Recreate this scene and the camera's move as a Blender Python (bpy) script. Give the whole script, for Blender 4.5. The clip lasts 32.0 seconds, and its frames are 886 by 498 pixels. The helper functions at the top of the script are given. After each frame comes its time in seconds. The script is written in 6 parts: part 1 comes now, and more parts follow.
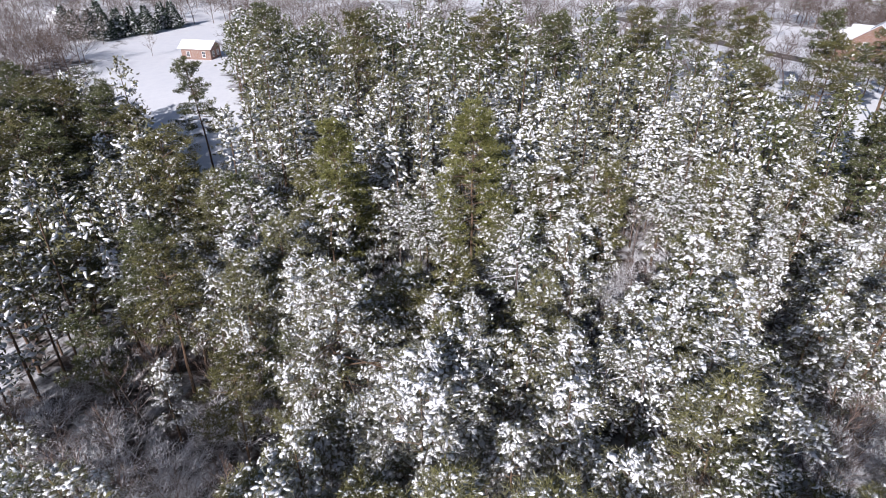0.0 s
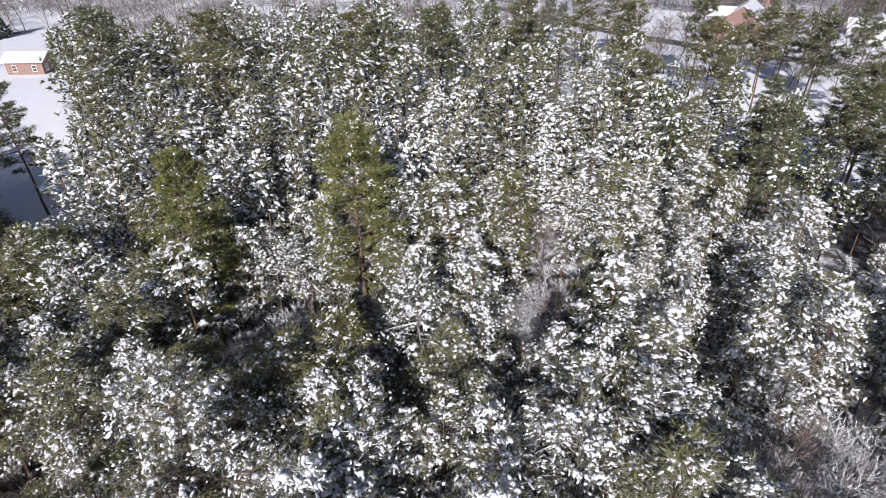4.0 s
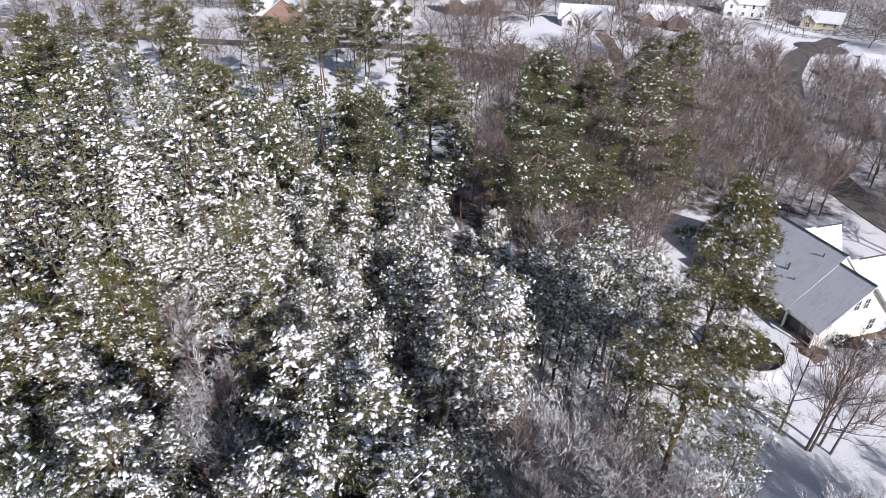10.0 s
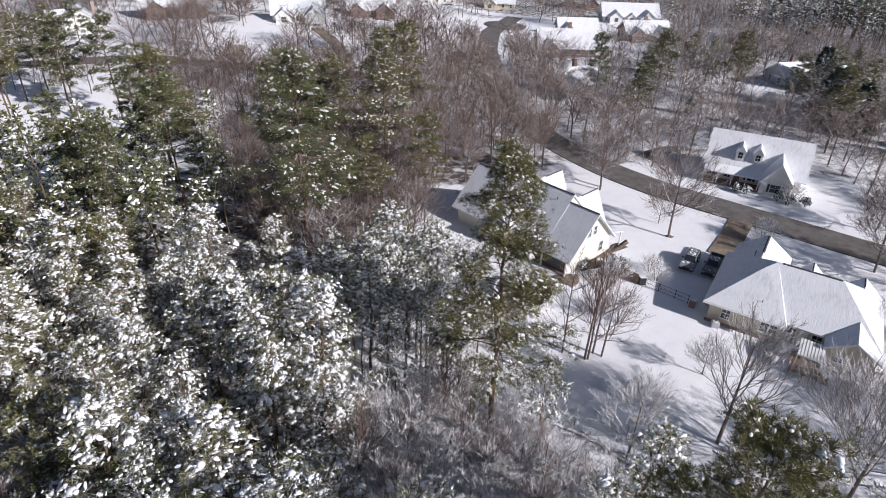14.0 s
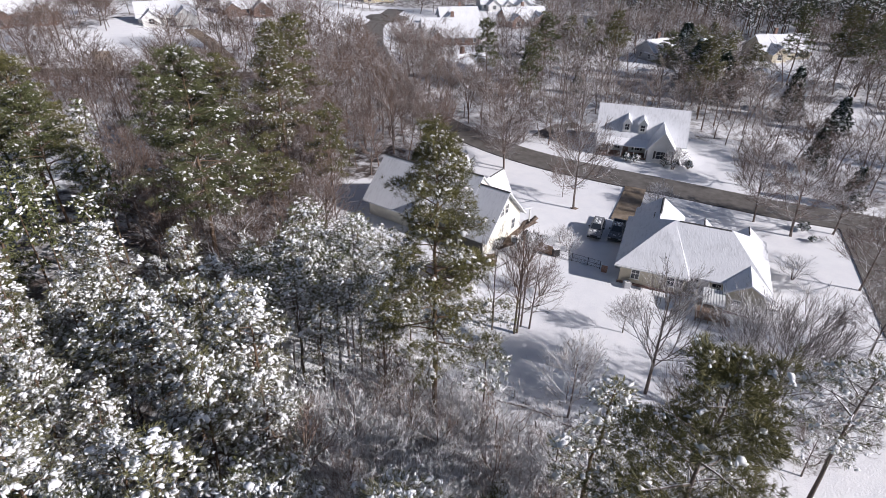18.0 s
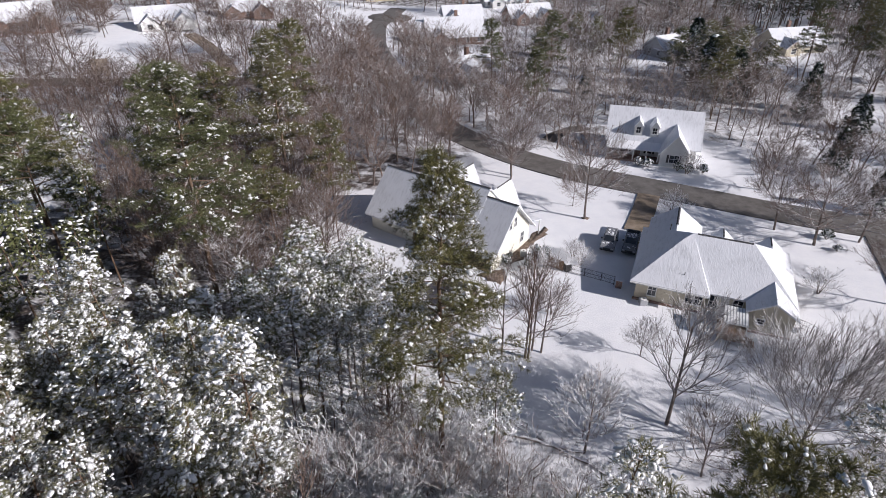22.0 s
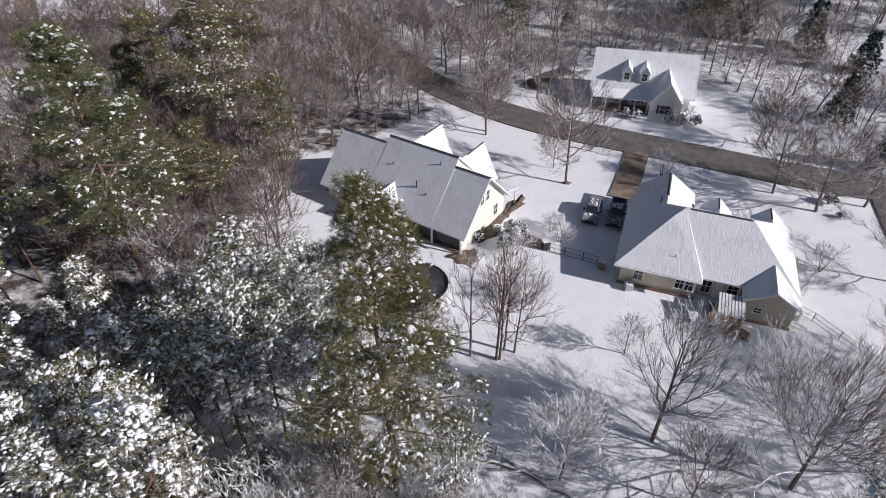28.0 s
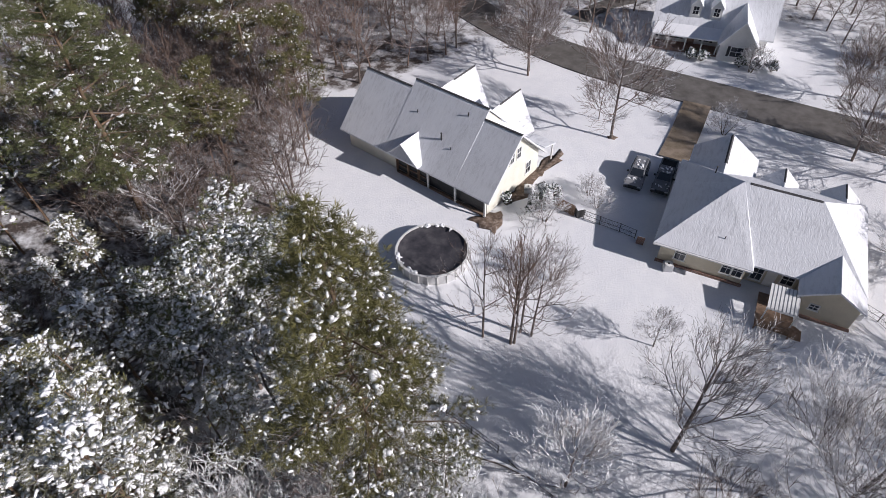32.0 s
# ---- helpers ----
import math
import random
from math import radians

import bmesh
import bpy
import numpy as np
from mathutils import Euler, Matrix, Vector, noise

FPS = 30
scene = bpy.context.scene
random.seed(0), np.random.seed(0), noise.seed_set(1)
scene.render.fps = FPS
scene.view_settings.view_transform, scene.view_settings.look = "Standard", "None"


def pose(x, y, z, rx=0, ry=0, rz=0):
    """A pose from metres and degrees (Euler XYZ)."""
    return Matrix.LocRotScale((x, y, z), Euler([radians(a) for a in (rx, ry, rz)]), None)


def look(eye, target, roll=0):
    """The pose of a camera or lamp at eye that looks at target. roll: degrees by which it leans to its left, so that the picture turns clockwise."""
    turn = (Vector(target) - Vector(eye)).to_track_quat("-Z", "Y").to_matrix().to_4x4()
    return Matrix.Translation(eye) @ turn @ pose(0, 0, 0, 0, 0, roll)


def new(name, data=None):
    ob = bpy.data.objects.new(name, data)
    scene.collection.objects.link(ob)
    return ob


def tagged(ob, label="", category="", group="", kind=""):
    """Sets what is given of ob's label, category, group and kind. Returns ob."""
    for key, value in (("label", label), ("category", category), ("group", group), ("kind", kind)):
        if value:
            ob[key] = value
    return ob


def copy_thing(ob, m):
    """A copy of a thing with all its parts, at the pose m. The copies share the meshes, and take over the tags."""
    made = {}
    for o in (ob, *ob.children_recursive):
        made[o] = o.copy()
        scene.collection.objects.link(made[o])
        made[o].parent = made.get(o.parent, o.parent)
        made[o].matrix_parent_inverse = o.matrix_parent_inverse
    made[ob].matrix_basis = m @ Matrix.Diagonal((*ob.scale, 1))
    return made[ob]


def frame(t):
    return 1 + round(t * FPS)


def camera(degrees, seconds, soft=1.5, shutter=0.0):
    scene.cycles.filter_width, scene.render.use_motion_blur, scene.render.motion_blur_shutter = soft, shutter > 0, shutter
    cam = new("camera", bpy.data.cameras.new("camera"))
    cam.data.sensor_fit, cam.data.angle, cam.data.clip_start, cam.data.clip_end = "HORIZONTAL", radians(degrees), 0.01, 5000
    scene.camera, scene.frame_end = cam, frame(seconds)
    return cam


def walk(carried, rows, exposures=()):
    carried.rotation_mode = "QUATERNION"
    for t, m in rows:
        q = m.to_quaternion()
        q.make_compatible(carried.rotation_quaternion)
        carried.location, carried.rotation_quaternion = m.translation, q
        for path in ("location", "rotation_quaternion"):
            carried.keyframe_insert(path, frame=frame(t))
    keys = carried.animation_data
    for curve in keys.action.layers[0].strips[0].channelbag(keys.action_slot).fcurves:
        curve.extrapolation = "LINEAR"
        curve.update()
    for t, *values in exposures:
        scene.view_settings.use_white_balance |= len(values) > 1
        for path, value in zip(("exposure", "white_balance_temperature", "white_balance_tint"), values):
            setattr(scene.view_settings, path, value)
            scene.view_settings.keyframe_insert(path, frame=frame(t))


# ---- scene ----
cam = camera(74.3, 32.0, soft=0.25)
PATH = [
    (0, (21.476, -7.115, 43.979), (19.748, -7.199, 42.975), -0.0),
    (0.5, (20.099, -7.101, 43.886), (18.373, -7.193, 42.879), -0.3),
    (1, (18.698, -7.025, 43.784), (16.975, -7.121, 42.773), -0.5),
    (1.5, (17.288, -6.883, 43.667), (15.566, -6.975, 42.654), -0.7),
    (2, (15.888, -6.681, 43.55), (14.166, -6.724, 42.533), -0.8),
    (2.5, (14.564, -6.411, 43.41), (12.845, -6.411, 42.388), -0.9),
    (4.5, (9.65, -5.036, 42.682), (7.972, -4.665, 41.658), -0.1),
    (5, (8.456, -4.648, 42.63), (6.818, -4.133, 41.603), 0.1),
    (5.5, (7.326, -4.265, 42.658), (5.727, -3.645, 41.63), 0.1),
    (6, (6.244, -3.92, 42.735), (4.675, -3.225, 41.708), 0.1),
    (6.5, (5.204, -3.6, 42.823), (3.679, -2.815, 41.795), 0.3),
    (7, (4.204, -3.29, 42.922), (2.733, -2.411, 41.892), 0.4),
    (7.5, (3.268, -2.985, 43.04), (1.855, -2.021, 42.005), 0.5),
    (8, (2.399, -2.69, 43.145), (1.045, -1.645, 42.108), 0.7),
    (8.5, (1.636, -2.465, 43.201), (0.335, -1.356, 42.163), 0.9),
    (9, (1.034, -2.351, 43.201), (-0.21, -1.179, 42.162), 1.0),
    (9.5, (0.587, -2.331, 43.132), (-0.597, -1.097, 42.095), 1.1),
    (10, (0.212, -2.385, 43.015), (-0.894, -1.08, 41.979), 1.1),
    (10.5, (-0.126, -2.507, 42.891), (-1.147, -1.134, 41.856), 1.3),
    (11, (-0.433, -2.703, 42.816), (-1.363, -1.265, 41.782), 1.5),
    (11.5, (-0.69, -2.92, 42.832), (-1.518, -1.42, 41.8), 1.6),
    (12, (-0.952, -3.175, 42.906), (-1.685, -1.627, 41.873), 1.8),
    (12.5, (-1.264, -3.425, 42.988), (-1.915, -1.841, 41.956), 1.9),
    (13, (-1.603, -3.697, 43.073), (-2.171, -2.081, 42.041), 1.9),
    (13.5, (-1.929, -3.981, 43.134), (-2.404, -2.333, 42.104), 1.9),
    (14, (-2.242, -4.281, 43.145), (-2.631, -2.612, 42.115), 1.9),
    (14.5, (-2.55, -4.607, 43.068), (-2.855, -2.92, 42.038), 1.9),
    (15, (-2.896, -4.945, 42.902), (-3.113, -3.244, 41.873), 1.9),
    (15.5, (-3.226, -5.147, 42.725), (-3.361, -3.437, 41.696), 1.9),
    (17.5, (-4.157, -4.873, 42.187), (-4.197, -3.161, 41.154), 1.4),
    (18, (-4.308, -4.64, 42.153), (-4.367, -2.929, 41.118), 1.3),
    (18.5, (-4.402, -4.285, 42.175), (-4.472, -2.576, 41.14), 1.1),
    (19, (-4.467, -3.836, 42.236), (-4.541, -2.127, 41.2), 0.9),
    (19.5, (-4.501, -3.317, 42.319), (-4.579, -1.609, 41.281), 0.8),
    (20, (-4.512, -2.75, 42.394), (-4.588, -1.043, 41.355), 0.5),
    (20.5, (-4.502, -2.153, 42.461), (-4.582, -0.448, 41.419), 0.4),
    (21, (-4.482, -1.538, 42.547), (-4.564, 0.167, 41.504), 0.3),
    (21.5, (-4.425, -0.898, 42.64), (-4.508, 0.806, 41.595), 0.1),
    (22, (-4.31, -0.23, 42.722), (-4.394, 1.472, 41.674), -0.0),
    (22.5, (-4.163, 0.449, 42.774), (-4.248, 2.15, 41.725), -0.2),
    (23, (-4.037, 1.152, 42.803), (-4.115, 2.852, 41.754), -0.2),
    (23.5, (-3.93, 1.895, 42.842), (-3.998, 3.596, 41.792), -0.3),
    (24, (-3.779, 2.703, 42.934), (-3.845, 4.402, 41.882), -0.4),
    (24.5, (-3.59, 3.582, 43.075), (-3.663, 5.28, 42.021), -0.5),
    (25, (-3.386, 4.511, 43.209), (-3.458, 6.208, 42.152), -0.6),
    (25.5, (-3.159, 5.469, 43.271), (-3.224, 7.165, 42.213), -0.6),
    (27.5, (-2.391, 9.284, 43.102), (-2.43, 10.902, 41.927), -0.2),
    (28, (-2.132, 10.223, 43.071), (-2.164, 11.788, 41.827), -0.2),
    (28.5, (-1.809, 11.16, 43.066), (-1.837, 12.683, 41.77), -0.2),
    (29, (-1.442, 12.089, 43.081), (-1.468, 13.577, 41.744), -0.4),
    (29.5, (-1.056, 13.001, 43.093), (-1.08, 14.459, 41.726), -0.5),
    (30, (-0.688, 13.927, 43.101), (-0.709, 15.361, 41.708), -0.7),
    (30.5, (-0.345, 14.853, 43.113), (-0.371, 16.267, 41.699), -0.8),
    (31, (-0.024, 15.767, 43.121), (-0.103, 17.165, 41.693), -1.1),
    (31.5, (0.261, 16.668, 43.13), (0.128, 18.052, 41.692), -1.4),
    (32, (0.512, 17.55, 43.14), (0.325, 18.919, 41.694), -1.6),
]
walk(cam, [(t, look(eye, target, roll)) for t, eye, target, roll in PATH], [(0, 0.2, 5940, 19), (9, 0.18, 5960, 19), (14, 0.14, 6060, 18), (20, 0.1, 6110, 18), (28, -0.06, 6110, 18), (32, -0.06, 6120, 18)])

# ---- light ----
SUN_EL, SUN_AZ = radians(28), math.atan2(0.94, -0.34)
world = bpy.data.worlds.new("sky")
scene.world = world
world.use_nodes = True
wn = world.node_tree
sky = wn.nodes.new("ShaderNodeTexSky")
sky.sky_type = "NISHITA"
sky.sun_disc = False
sky.sun_elevation, sky.sun_rotation = SUN_EL, SUN_AZ
wn.nodes["Background"].inputs["Strength"].default_value = 0.05
wn.links.new(sky.outputs[0], wn.nodes["Background"].inputs["Color"])
sun = new("sun", bpy.data.lights.new("sun", "SUN"))
sun.data.energy, sun.data.angle, sun.data.color = 5.0, radians(0.53), (1.0, 0.95, 0.87)
SUN_DIR = Vector((math.sin(SUN_AZ) * math.cos(SUN_EL), math.cos(SUN_AZ) * math.cos(SUN_EL), math.sin(SUN_EL)))
sun.matrix_world = look(SUN_DIR * 300, (0, 0, 0))


# ---- materials ----
def material(name, rough=0.8, metal=0.0):
    m = bpy.data.materials.new(name)
    m.use_nodes = True
    nt = m.node_tree
    b = nt.nodes["Principled BSDF"]
    b.inputs["Roughness"].default_value, b.inputs["Metallic"].default_value = rough, metal
    return m, nt, b


def noise_node(nt, scale, detail=4, rough=0.6, stretch=None, obj=True):
    c = nt.nodes.new("ShaderNodeTexCoord")
    n = nt.nodes.new("ShaderNodeTexNoise")
    n.inputs["Scale"].default_value, n.inputs["Detail"].default_value, n.inputs["Roughness"].default_value = scale, detail, rough
    src = c.outputs["Object"]
    if stretch:
        mp = nt.nodes.new("ShaderNodeMapping")
        mp.inputs["Scale"].default_value = stretch
        nt.links.new(src, mp.inputs[0])
        src = mp.outputs[0]
    nt.links.new(src, n.inputs["Vector"])
    return n


def ramp(nt, src, stops):
    r = nt.nodes.new("ShaderNodeValToRGB")
    els = r.color_ramp.elements
    while len(els) < len(stops):
        els.new(0.5)
    for e, (p, c) in zip(els, stops):
        e.position, e.color = p, (*c, 1)
    nt.links.new(src, r.inputs[0])
    return r


def mixed(nt, fac, a, b, kind="MIX"):
    m = nt.nodes.new("ShaderNodeMix")
    m.data_type, m.blend_type = "RGBA", kind
    for sock, v in ((m.inputs[0], fac), (m.inputs[6], a), (m.inputs[7], b)):
        if isinstance(v, (int, float)):
            sock.default_value = v
        elif isinstance(v, tuple):
            sock.default_value = (*v, 1)
        else:
            nt.links.new(v, sock)
    return m.outputs[2]


def relief(nt, b, src, strength, dist):
    u = nt.nodes.new("ShaderNodeBump")
    u.inputs["Strength"].default_value, u.inputs["Distance"].default_value = strength, dist
    nt.links.new(src, u.inputs["Height"])
    nt.links.new(u.outputs[0], b.inputs["Normal"])


def plain(name, colors, scale=3.0, rough=0.8, metal=0.0, bump=0.0, stretch=None, island=0.0):
    """Two or three tones mixed by coarse and fine noise."""
    m, nt, b = material(name, rough, metal)
    n1 = noise_node(nt, scale, 5, 0.65, stretch)
    k = len(colors)
    r = ramp(nt, n1.outputs[0], [(0.3 + 0.4 * i / max(k - 1, 1), c) for i, c in enumerate(colors)])
    out = r.outputs[0]
    if island:
        g = nt.nodes.new("ShaderNodeNewGeometry")
        hv = nt.nodes.new("ShaderNodeHueSaturation")
        mr = nt.nodes.new("ShaderNodeMapRange")
        mr.inputs["To Min"].default_value, mr.inputs["To Max"].default_value = 1 - island, 1 + island
        nt.links.new(g.outputs["Random Per Island"], mr.inputs["Value"])
        nt.links.new(mr.outputs[0], hv.inputs["Value"])
        nt.links.new(out, hv.inputs["Color"])
        out = hv.outputs[0]
    nt.links.new(out, b.inputs["Base Color"])
    if bump:
        relief(nt, b, n1.outputs[0], bump, 0.05)
    return m


SNOW = (0.86, 0.87, 0.90)


def frosted(name, bark, lo=0.15, hi=0.55, patch=3.0, most=1.0):
    """Bark with snow lying on its upper side, broken into patches."""
    m, nt, b = material(name, 0.9)
    g = nt.nodes.new("ShaderNodeNewGeometry")
    s = nt.nodes.new("ShaderNodeSeparateXYZ")
    nt.links.new(g.outputs["Normal"], s.inputs[0])
    n = noise_node(nt, patch, 3)
    mr = nt.nodes.new("ShaderNodeMapRange")
    mr.inputs["From Min"].default_value, mr.inputs["From Max"].default_value = lo, hi
    ad = nt.nodes.new("ShaderNodeMath")
    ad.operation = "MULTIPLY_ADD"
    nt.links.new(n.outputs[0], ad.inputs[0])
    ad.inputs[1].default_value = 0.9
    ad.inputs[2].default_value = -0.45
    a2 = nt.nodes.new("ShaderNodeMath")
    nt.links.new(s.outputs[2], a2.inputs[0])
    nt.links.new(ad.outputs[0], a2.inputs[1])
    nt.links.new(a2.outputs[0], mr.inputs["Value"])
    mu = nt.nodes.new("ShaderNodeMath")
    mu.operation = "MULTIPLY"
    mu.inputs[1].default_value = most
    nt.links.new(mr.outputs[0], mu.inputs[0])
    n2 = noise_node(nt, 9, 4, 0.7, (1, 1, 0.25))
    br = ramp(nt, n2.outputs[0], [(0.3, tuple(c * 0.6 for c in bark)), (0.7, tuple(min(1, c * 1.3) for c in bark))])
    nt.links.new(mixed(nt, mu.outputs[0], br.outputs[0], SNOW), b.inputs["Base Color"])
    return m


def ground_material():
    m, nt, b = material("snowy_ground", 0.75)
    big, mid, fine = noise_node(nt, 0.045, 4), noise_node(nt, 0.5, 5, 0.7), noise_node(nt, 3.2, 4, 0.7)
    a = nt.nodes.new("ShaderNodeVertexColor")
    a.layer_name = "litter"
    ma = nt.nodes.new("ShaderNodeMath")
    ma.operation = "MULTIPLY_ADD"
    nt.links.new(mid.outputs[0], ma.inputs[0])
    ma.inputs[1].default_value = 1.4
    ma.inputs[2].default_value = -1.0
    mb = nt.nodes.new("ShaderNodeMath")
    nt.links.new(ma.outputs[0], mb.inputs[0])
    nt.links.new(a.outputs["Color"], mb.inputs[1])
    mc = nt.nodes.new("ShaderNodeMapRange")
    mc.inputs["From Min"].default_value, mc.inputs["From Max"].default_value = 0.0, 0.35
    nt.links.new(mb.outputs[0], mc.inputs["Value"])
    litter = ramp(nt, fine.outputs[0], [(0.3, (0.035, 0.03, 0.03)), (0.55, (0.085, 0.065, 0.055)), (0.75, (0.30, 0.27, 0.26))])
    snow = ramp(nt, mid.outputs[0], [(0.3, (0.80, 0.81, 0.84)), (0.7, (0.88, 0.885, 0.90))])
    nt.links.new(mixed(nt, mc.outputs[0], snow.outputs[0], litter.outputs[0]), b.inputs["Base Color"])
    sharp = noise_node(nt, 5.0, 3, 0.6)
    relief(nt, b, mixed(nt, 0.45, mid.outputs[0], sharp.outputs[0]), 0.6, 0.22)
    return m


def roof_material(name, tone):
    """Thin snow over shingle courses, streaked down the slope."""
    m, nt, b = material(name, 0.7)
    st = noise_node(nt, 1.0, 5, 0.75, (3.4, 0.8, 0.8))
    big = noise_node(nt, 0.35, 3)
    fac = ramp(nt, mixed(nt, 0.35, st.outputs[0], big.outputs[0]), [(0.3, (0.6,) * 3), (0.48, (0.93,) * 3), (0.62, (1.0,) * 3)])
    nt.links.new(mixed(nt, fac.outputs[0], tone, (0.76, 0.775, 0.81)), b.inputs["Base Color"])
    fine = noise_node(nt, 2.6, 3, 0.6, (4.0, 0.9, 0.9))
    relief(nt, b, mixed(nt, 0.5, st.outputs[0], fine.outputs[0]), 0.6, 0.1)
    return m


def siding(name, color, board=0.13):
    m, nt, b = material(name, 0.6)
    c = nt.nodes.new("ShaderNodeTexCoord")
    w = nt.nodes.new("ShaderNodeTexWave")
    w.wave_type, w.bands_direction, w.wave_profile = "BANDS", "Z", "SAW"
    w.inputs["Scale"].default_value = 0.314 / board
    nt.links.new(c.outputs["Object"], w.inputs["Vector"])
    n = noise_node(nt, 0.8, 5)
    r = ramp(nt, n.outputs[0], [(0.3, tuple(x * 0.86 for x in color)), (0.7, color)])
    nt.links.new(r.outputs[0], b.inputs["Base Color"])
    relief(nt, b, w.outputs[0], 0.6, 0.02)
    return m


def brick_material(name, c1, c2):
    m, nt, b = material(name, 0.85)
    c = nt.nodes.new("ShaderNodeTexCoord")
    mp = nt.nodes.new("ShaderNodeMapping")
    mp.inputs["Rotation"].default_value = (radians(90), 0, 0)
    t = nt.nodes.new("ShaderNodeTexBrick")
    t.inputs["Scale"].default_value = 4.5
    for k, v in (("Color1", c1), ("Color2", c2), ("Mortar", (0.35, 0.32, 0.3))):
        t.inputs[k].default_value = (*v, 1)
    nt.links.new(c.outputs["Object"], mp.inputs[0])
    nt.links.new(mp.outputs[0], t.inputs["Vector"])
    nt.links.new(t.outputs[0], b.inputs["Base Color"])
    return m


M_GROUND = ground_material()
M_ROAD = plain("asphalt_wet", [(0.085, 0.078, 0.07), (0.135, 0.125, 0.115), (0.18, 0.168, 0.158)], 0.6, 0.7, bump=0.2)
M_DRIVE = plain("concrete_drive", [(0.13, 0.10, 0.062), (0.24, 0.19, 0.14), (0.34, 0.28, 0.22)], 0.5, 0.85, bump=0.2)
M_SNOW = plain("snow", [(0.80, 0.81, 0.84), (0.88, 0.885, 0.90)], 2.5, 0.7, bump=0.3)
M_SNOWCLUMP = plain("branch_snow", [(0.82, 0.83, 0.86), (0.90, 0.90, 0.91)], 3.0, 0.8)
M_ROOF = roof_material("snowy_shingles", (0.16, 0.16, 0.17))
M_CREAM = siding("cream_siding", (0.62, 0.56, 0.43))
M_PALE = siding("pale_siding", (0.80, 0.78, 0.68))
M_WHITE = siding("white_siding", (0.78, 0.78, 0.76))
M_GREYSIDE = siding("grey_siding", (0.42, 0.43, 0.45))
M_BRICK = brick_material("red_brick", (0.29, 0.165, 0.12), (0.22, 0.125, 0.09))
M_BRICK2 = brick_material("brown_brick", (0.26, 0.15, 0.11), (0.2, 0.11, 0.08))
M_TRIM = plain("white_trim", [(0.74, 0.74, 0.72), (0.82, 0.82, 0.80)], 2, 0.5)
M_DARK = plain("dark_metal", [(0.02, 0.02, 0.022), (0.05, 0.05, 0.05)], 4, 0.5)
M_WOOD = plain("weathered_wood", [(0.14, 0.09, 0.06), (0.28, 0.19, 0.13)], 3, 0.85, bump=0.2, stretch=(1, 1, 6))
M_REDCLAY = plain("mulch", [(0.07, 0.05, 0.038), (0.16, 0.115, 0.085), (0.34, 0.28, 0.24)], 2.5, 0.95, bump=0.5)
M_RUBBER = plain("rubber", [(0.015, 0.015, 0.015), (0.03, 0.03, 0.03)], 4, 0.8)
M_TWIG = frosted("frosted_twig", (0.19, 0.145, 0.125), 0.42, 0.95, 2.0)
M_TWIG_DARK = frosted("dark_brown_twig", (0.13, 0.09, 0.072), 0.55, 1.1, 1.5, 0.75)
M_TWIG_GREY = frosted("grey_twig", (0.24, 0.21, 0.195), 0.15, 0.8, 2.0, 0.85)
M_FROST = frosted("white_frosted_twig", (0.21, 0.175, 0.16), -0.1, 0.5, 2.0)
M_TWIG_BROWN = frosted("brown_twig", (0.18, 0.125, 0.10), 0.45, 0.95, 1.5, 0.75)
M_NEEDLE_FROST = frosted("snow_dusted_needles", (0.13, 0.127, 0.058), 0.52, 1.25, 2.5, 0.5)
M_NEEDLE_FROST2 = frosted("snow_dusted_olive_needles", (0.155, 0.15, 0.055), 0.6, 1.3, 2.0, 0.42)
M_RIDGE = plain("bare_shingles", [(0.04, 0.04, 0.045), (0.09, 0.088, 0.09)], 3, 0.9, bump=0.3)
M_BARK = frosted("pine_bark", (0.14, 0.092, 0.06), 0.75, 1.25, 2.0)
M_BARKDARK = frosted("grey_bark", (0.15, 0.12, 0.105), 0.45, 0.9, 2.0)
M_NEEDLE = plain("pine_needles", [(0.045, 0.053, 0.022), (0.095, 0.105, 0.04), (0.15, 0.152, 0.06)], 0.8, 0.65, island=0.45)
M_NEEDLE2 = plain("yellowish_needles", [(0.055, 0.055, 0.02), (0.12, 0.114, 0.038), (0.19, 0.172, 0.06)], 0.8, 0.65, island=0.4)
M_NEEDLE_YELLOW = plain("yellow_green_needles", [(0.08, 0.085, 0.024), (0.16, 0.162, 0.045), (0.23, 0.22, 0.07)], 0.8, 0.65, island=0.4)
M_NEEDLE3 = plain("cedar_foliage", [(0.02, 0.035, 0.022), (0.045, 0.065, 0.04)], 0.9, 0.7, island=0.4)


def glass_material():
    m, nt, b = material("window_glass", 0.06)
    b.inputs["Base Color"].default_value = (0.03, 0.035, 0.045, 1)
    b.inputs["Specular IOR Level"].default_value = 0.8
    return m


M_GLASS = glass_material()


# ---- mesh tools ----
def mesh_of(name, verts, faces, mat, smooth=False):
    me = bpy.data.meshes.new(name)
    me.from_pydata([tuple(v) for v in verts], [], faces)
    me.materials.append(mat)
    if smooth:
        me.polygons.foreach_set("use_smooth", [True] * len(me.polygons))
    me.update()
    return me


def put(name, me, parent=None, m=None, label=""):
    ob = new(name, me)
    if parent is not None:
        ob.parent = parent
    if m is not None:
        ob.matrix_basis = m
    if label:
        ob["label"] = label
    return ob


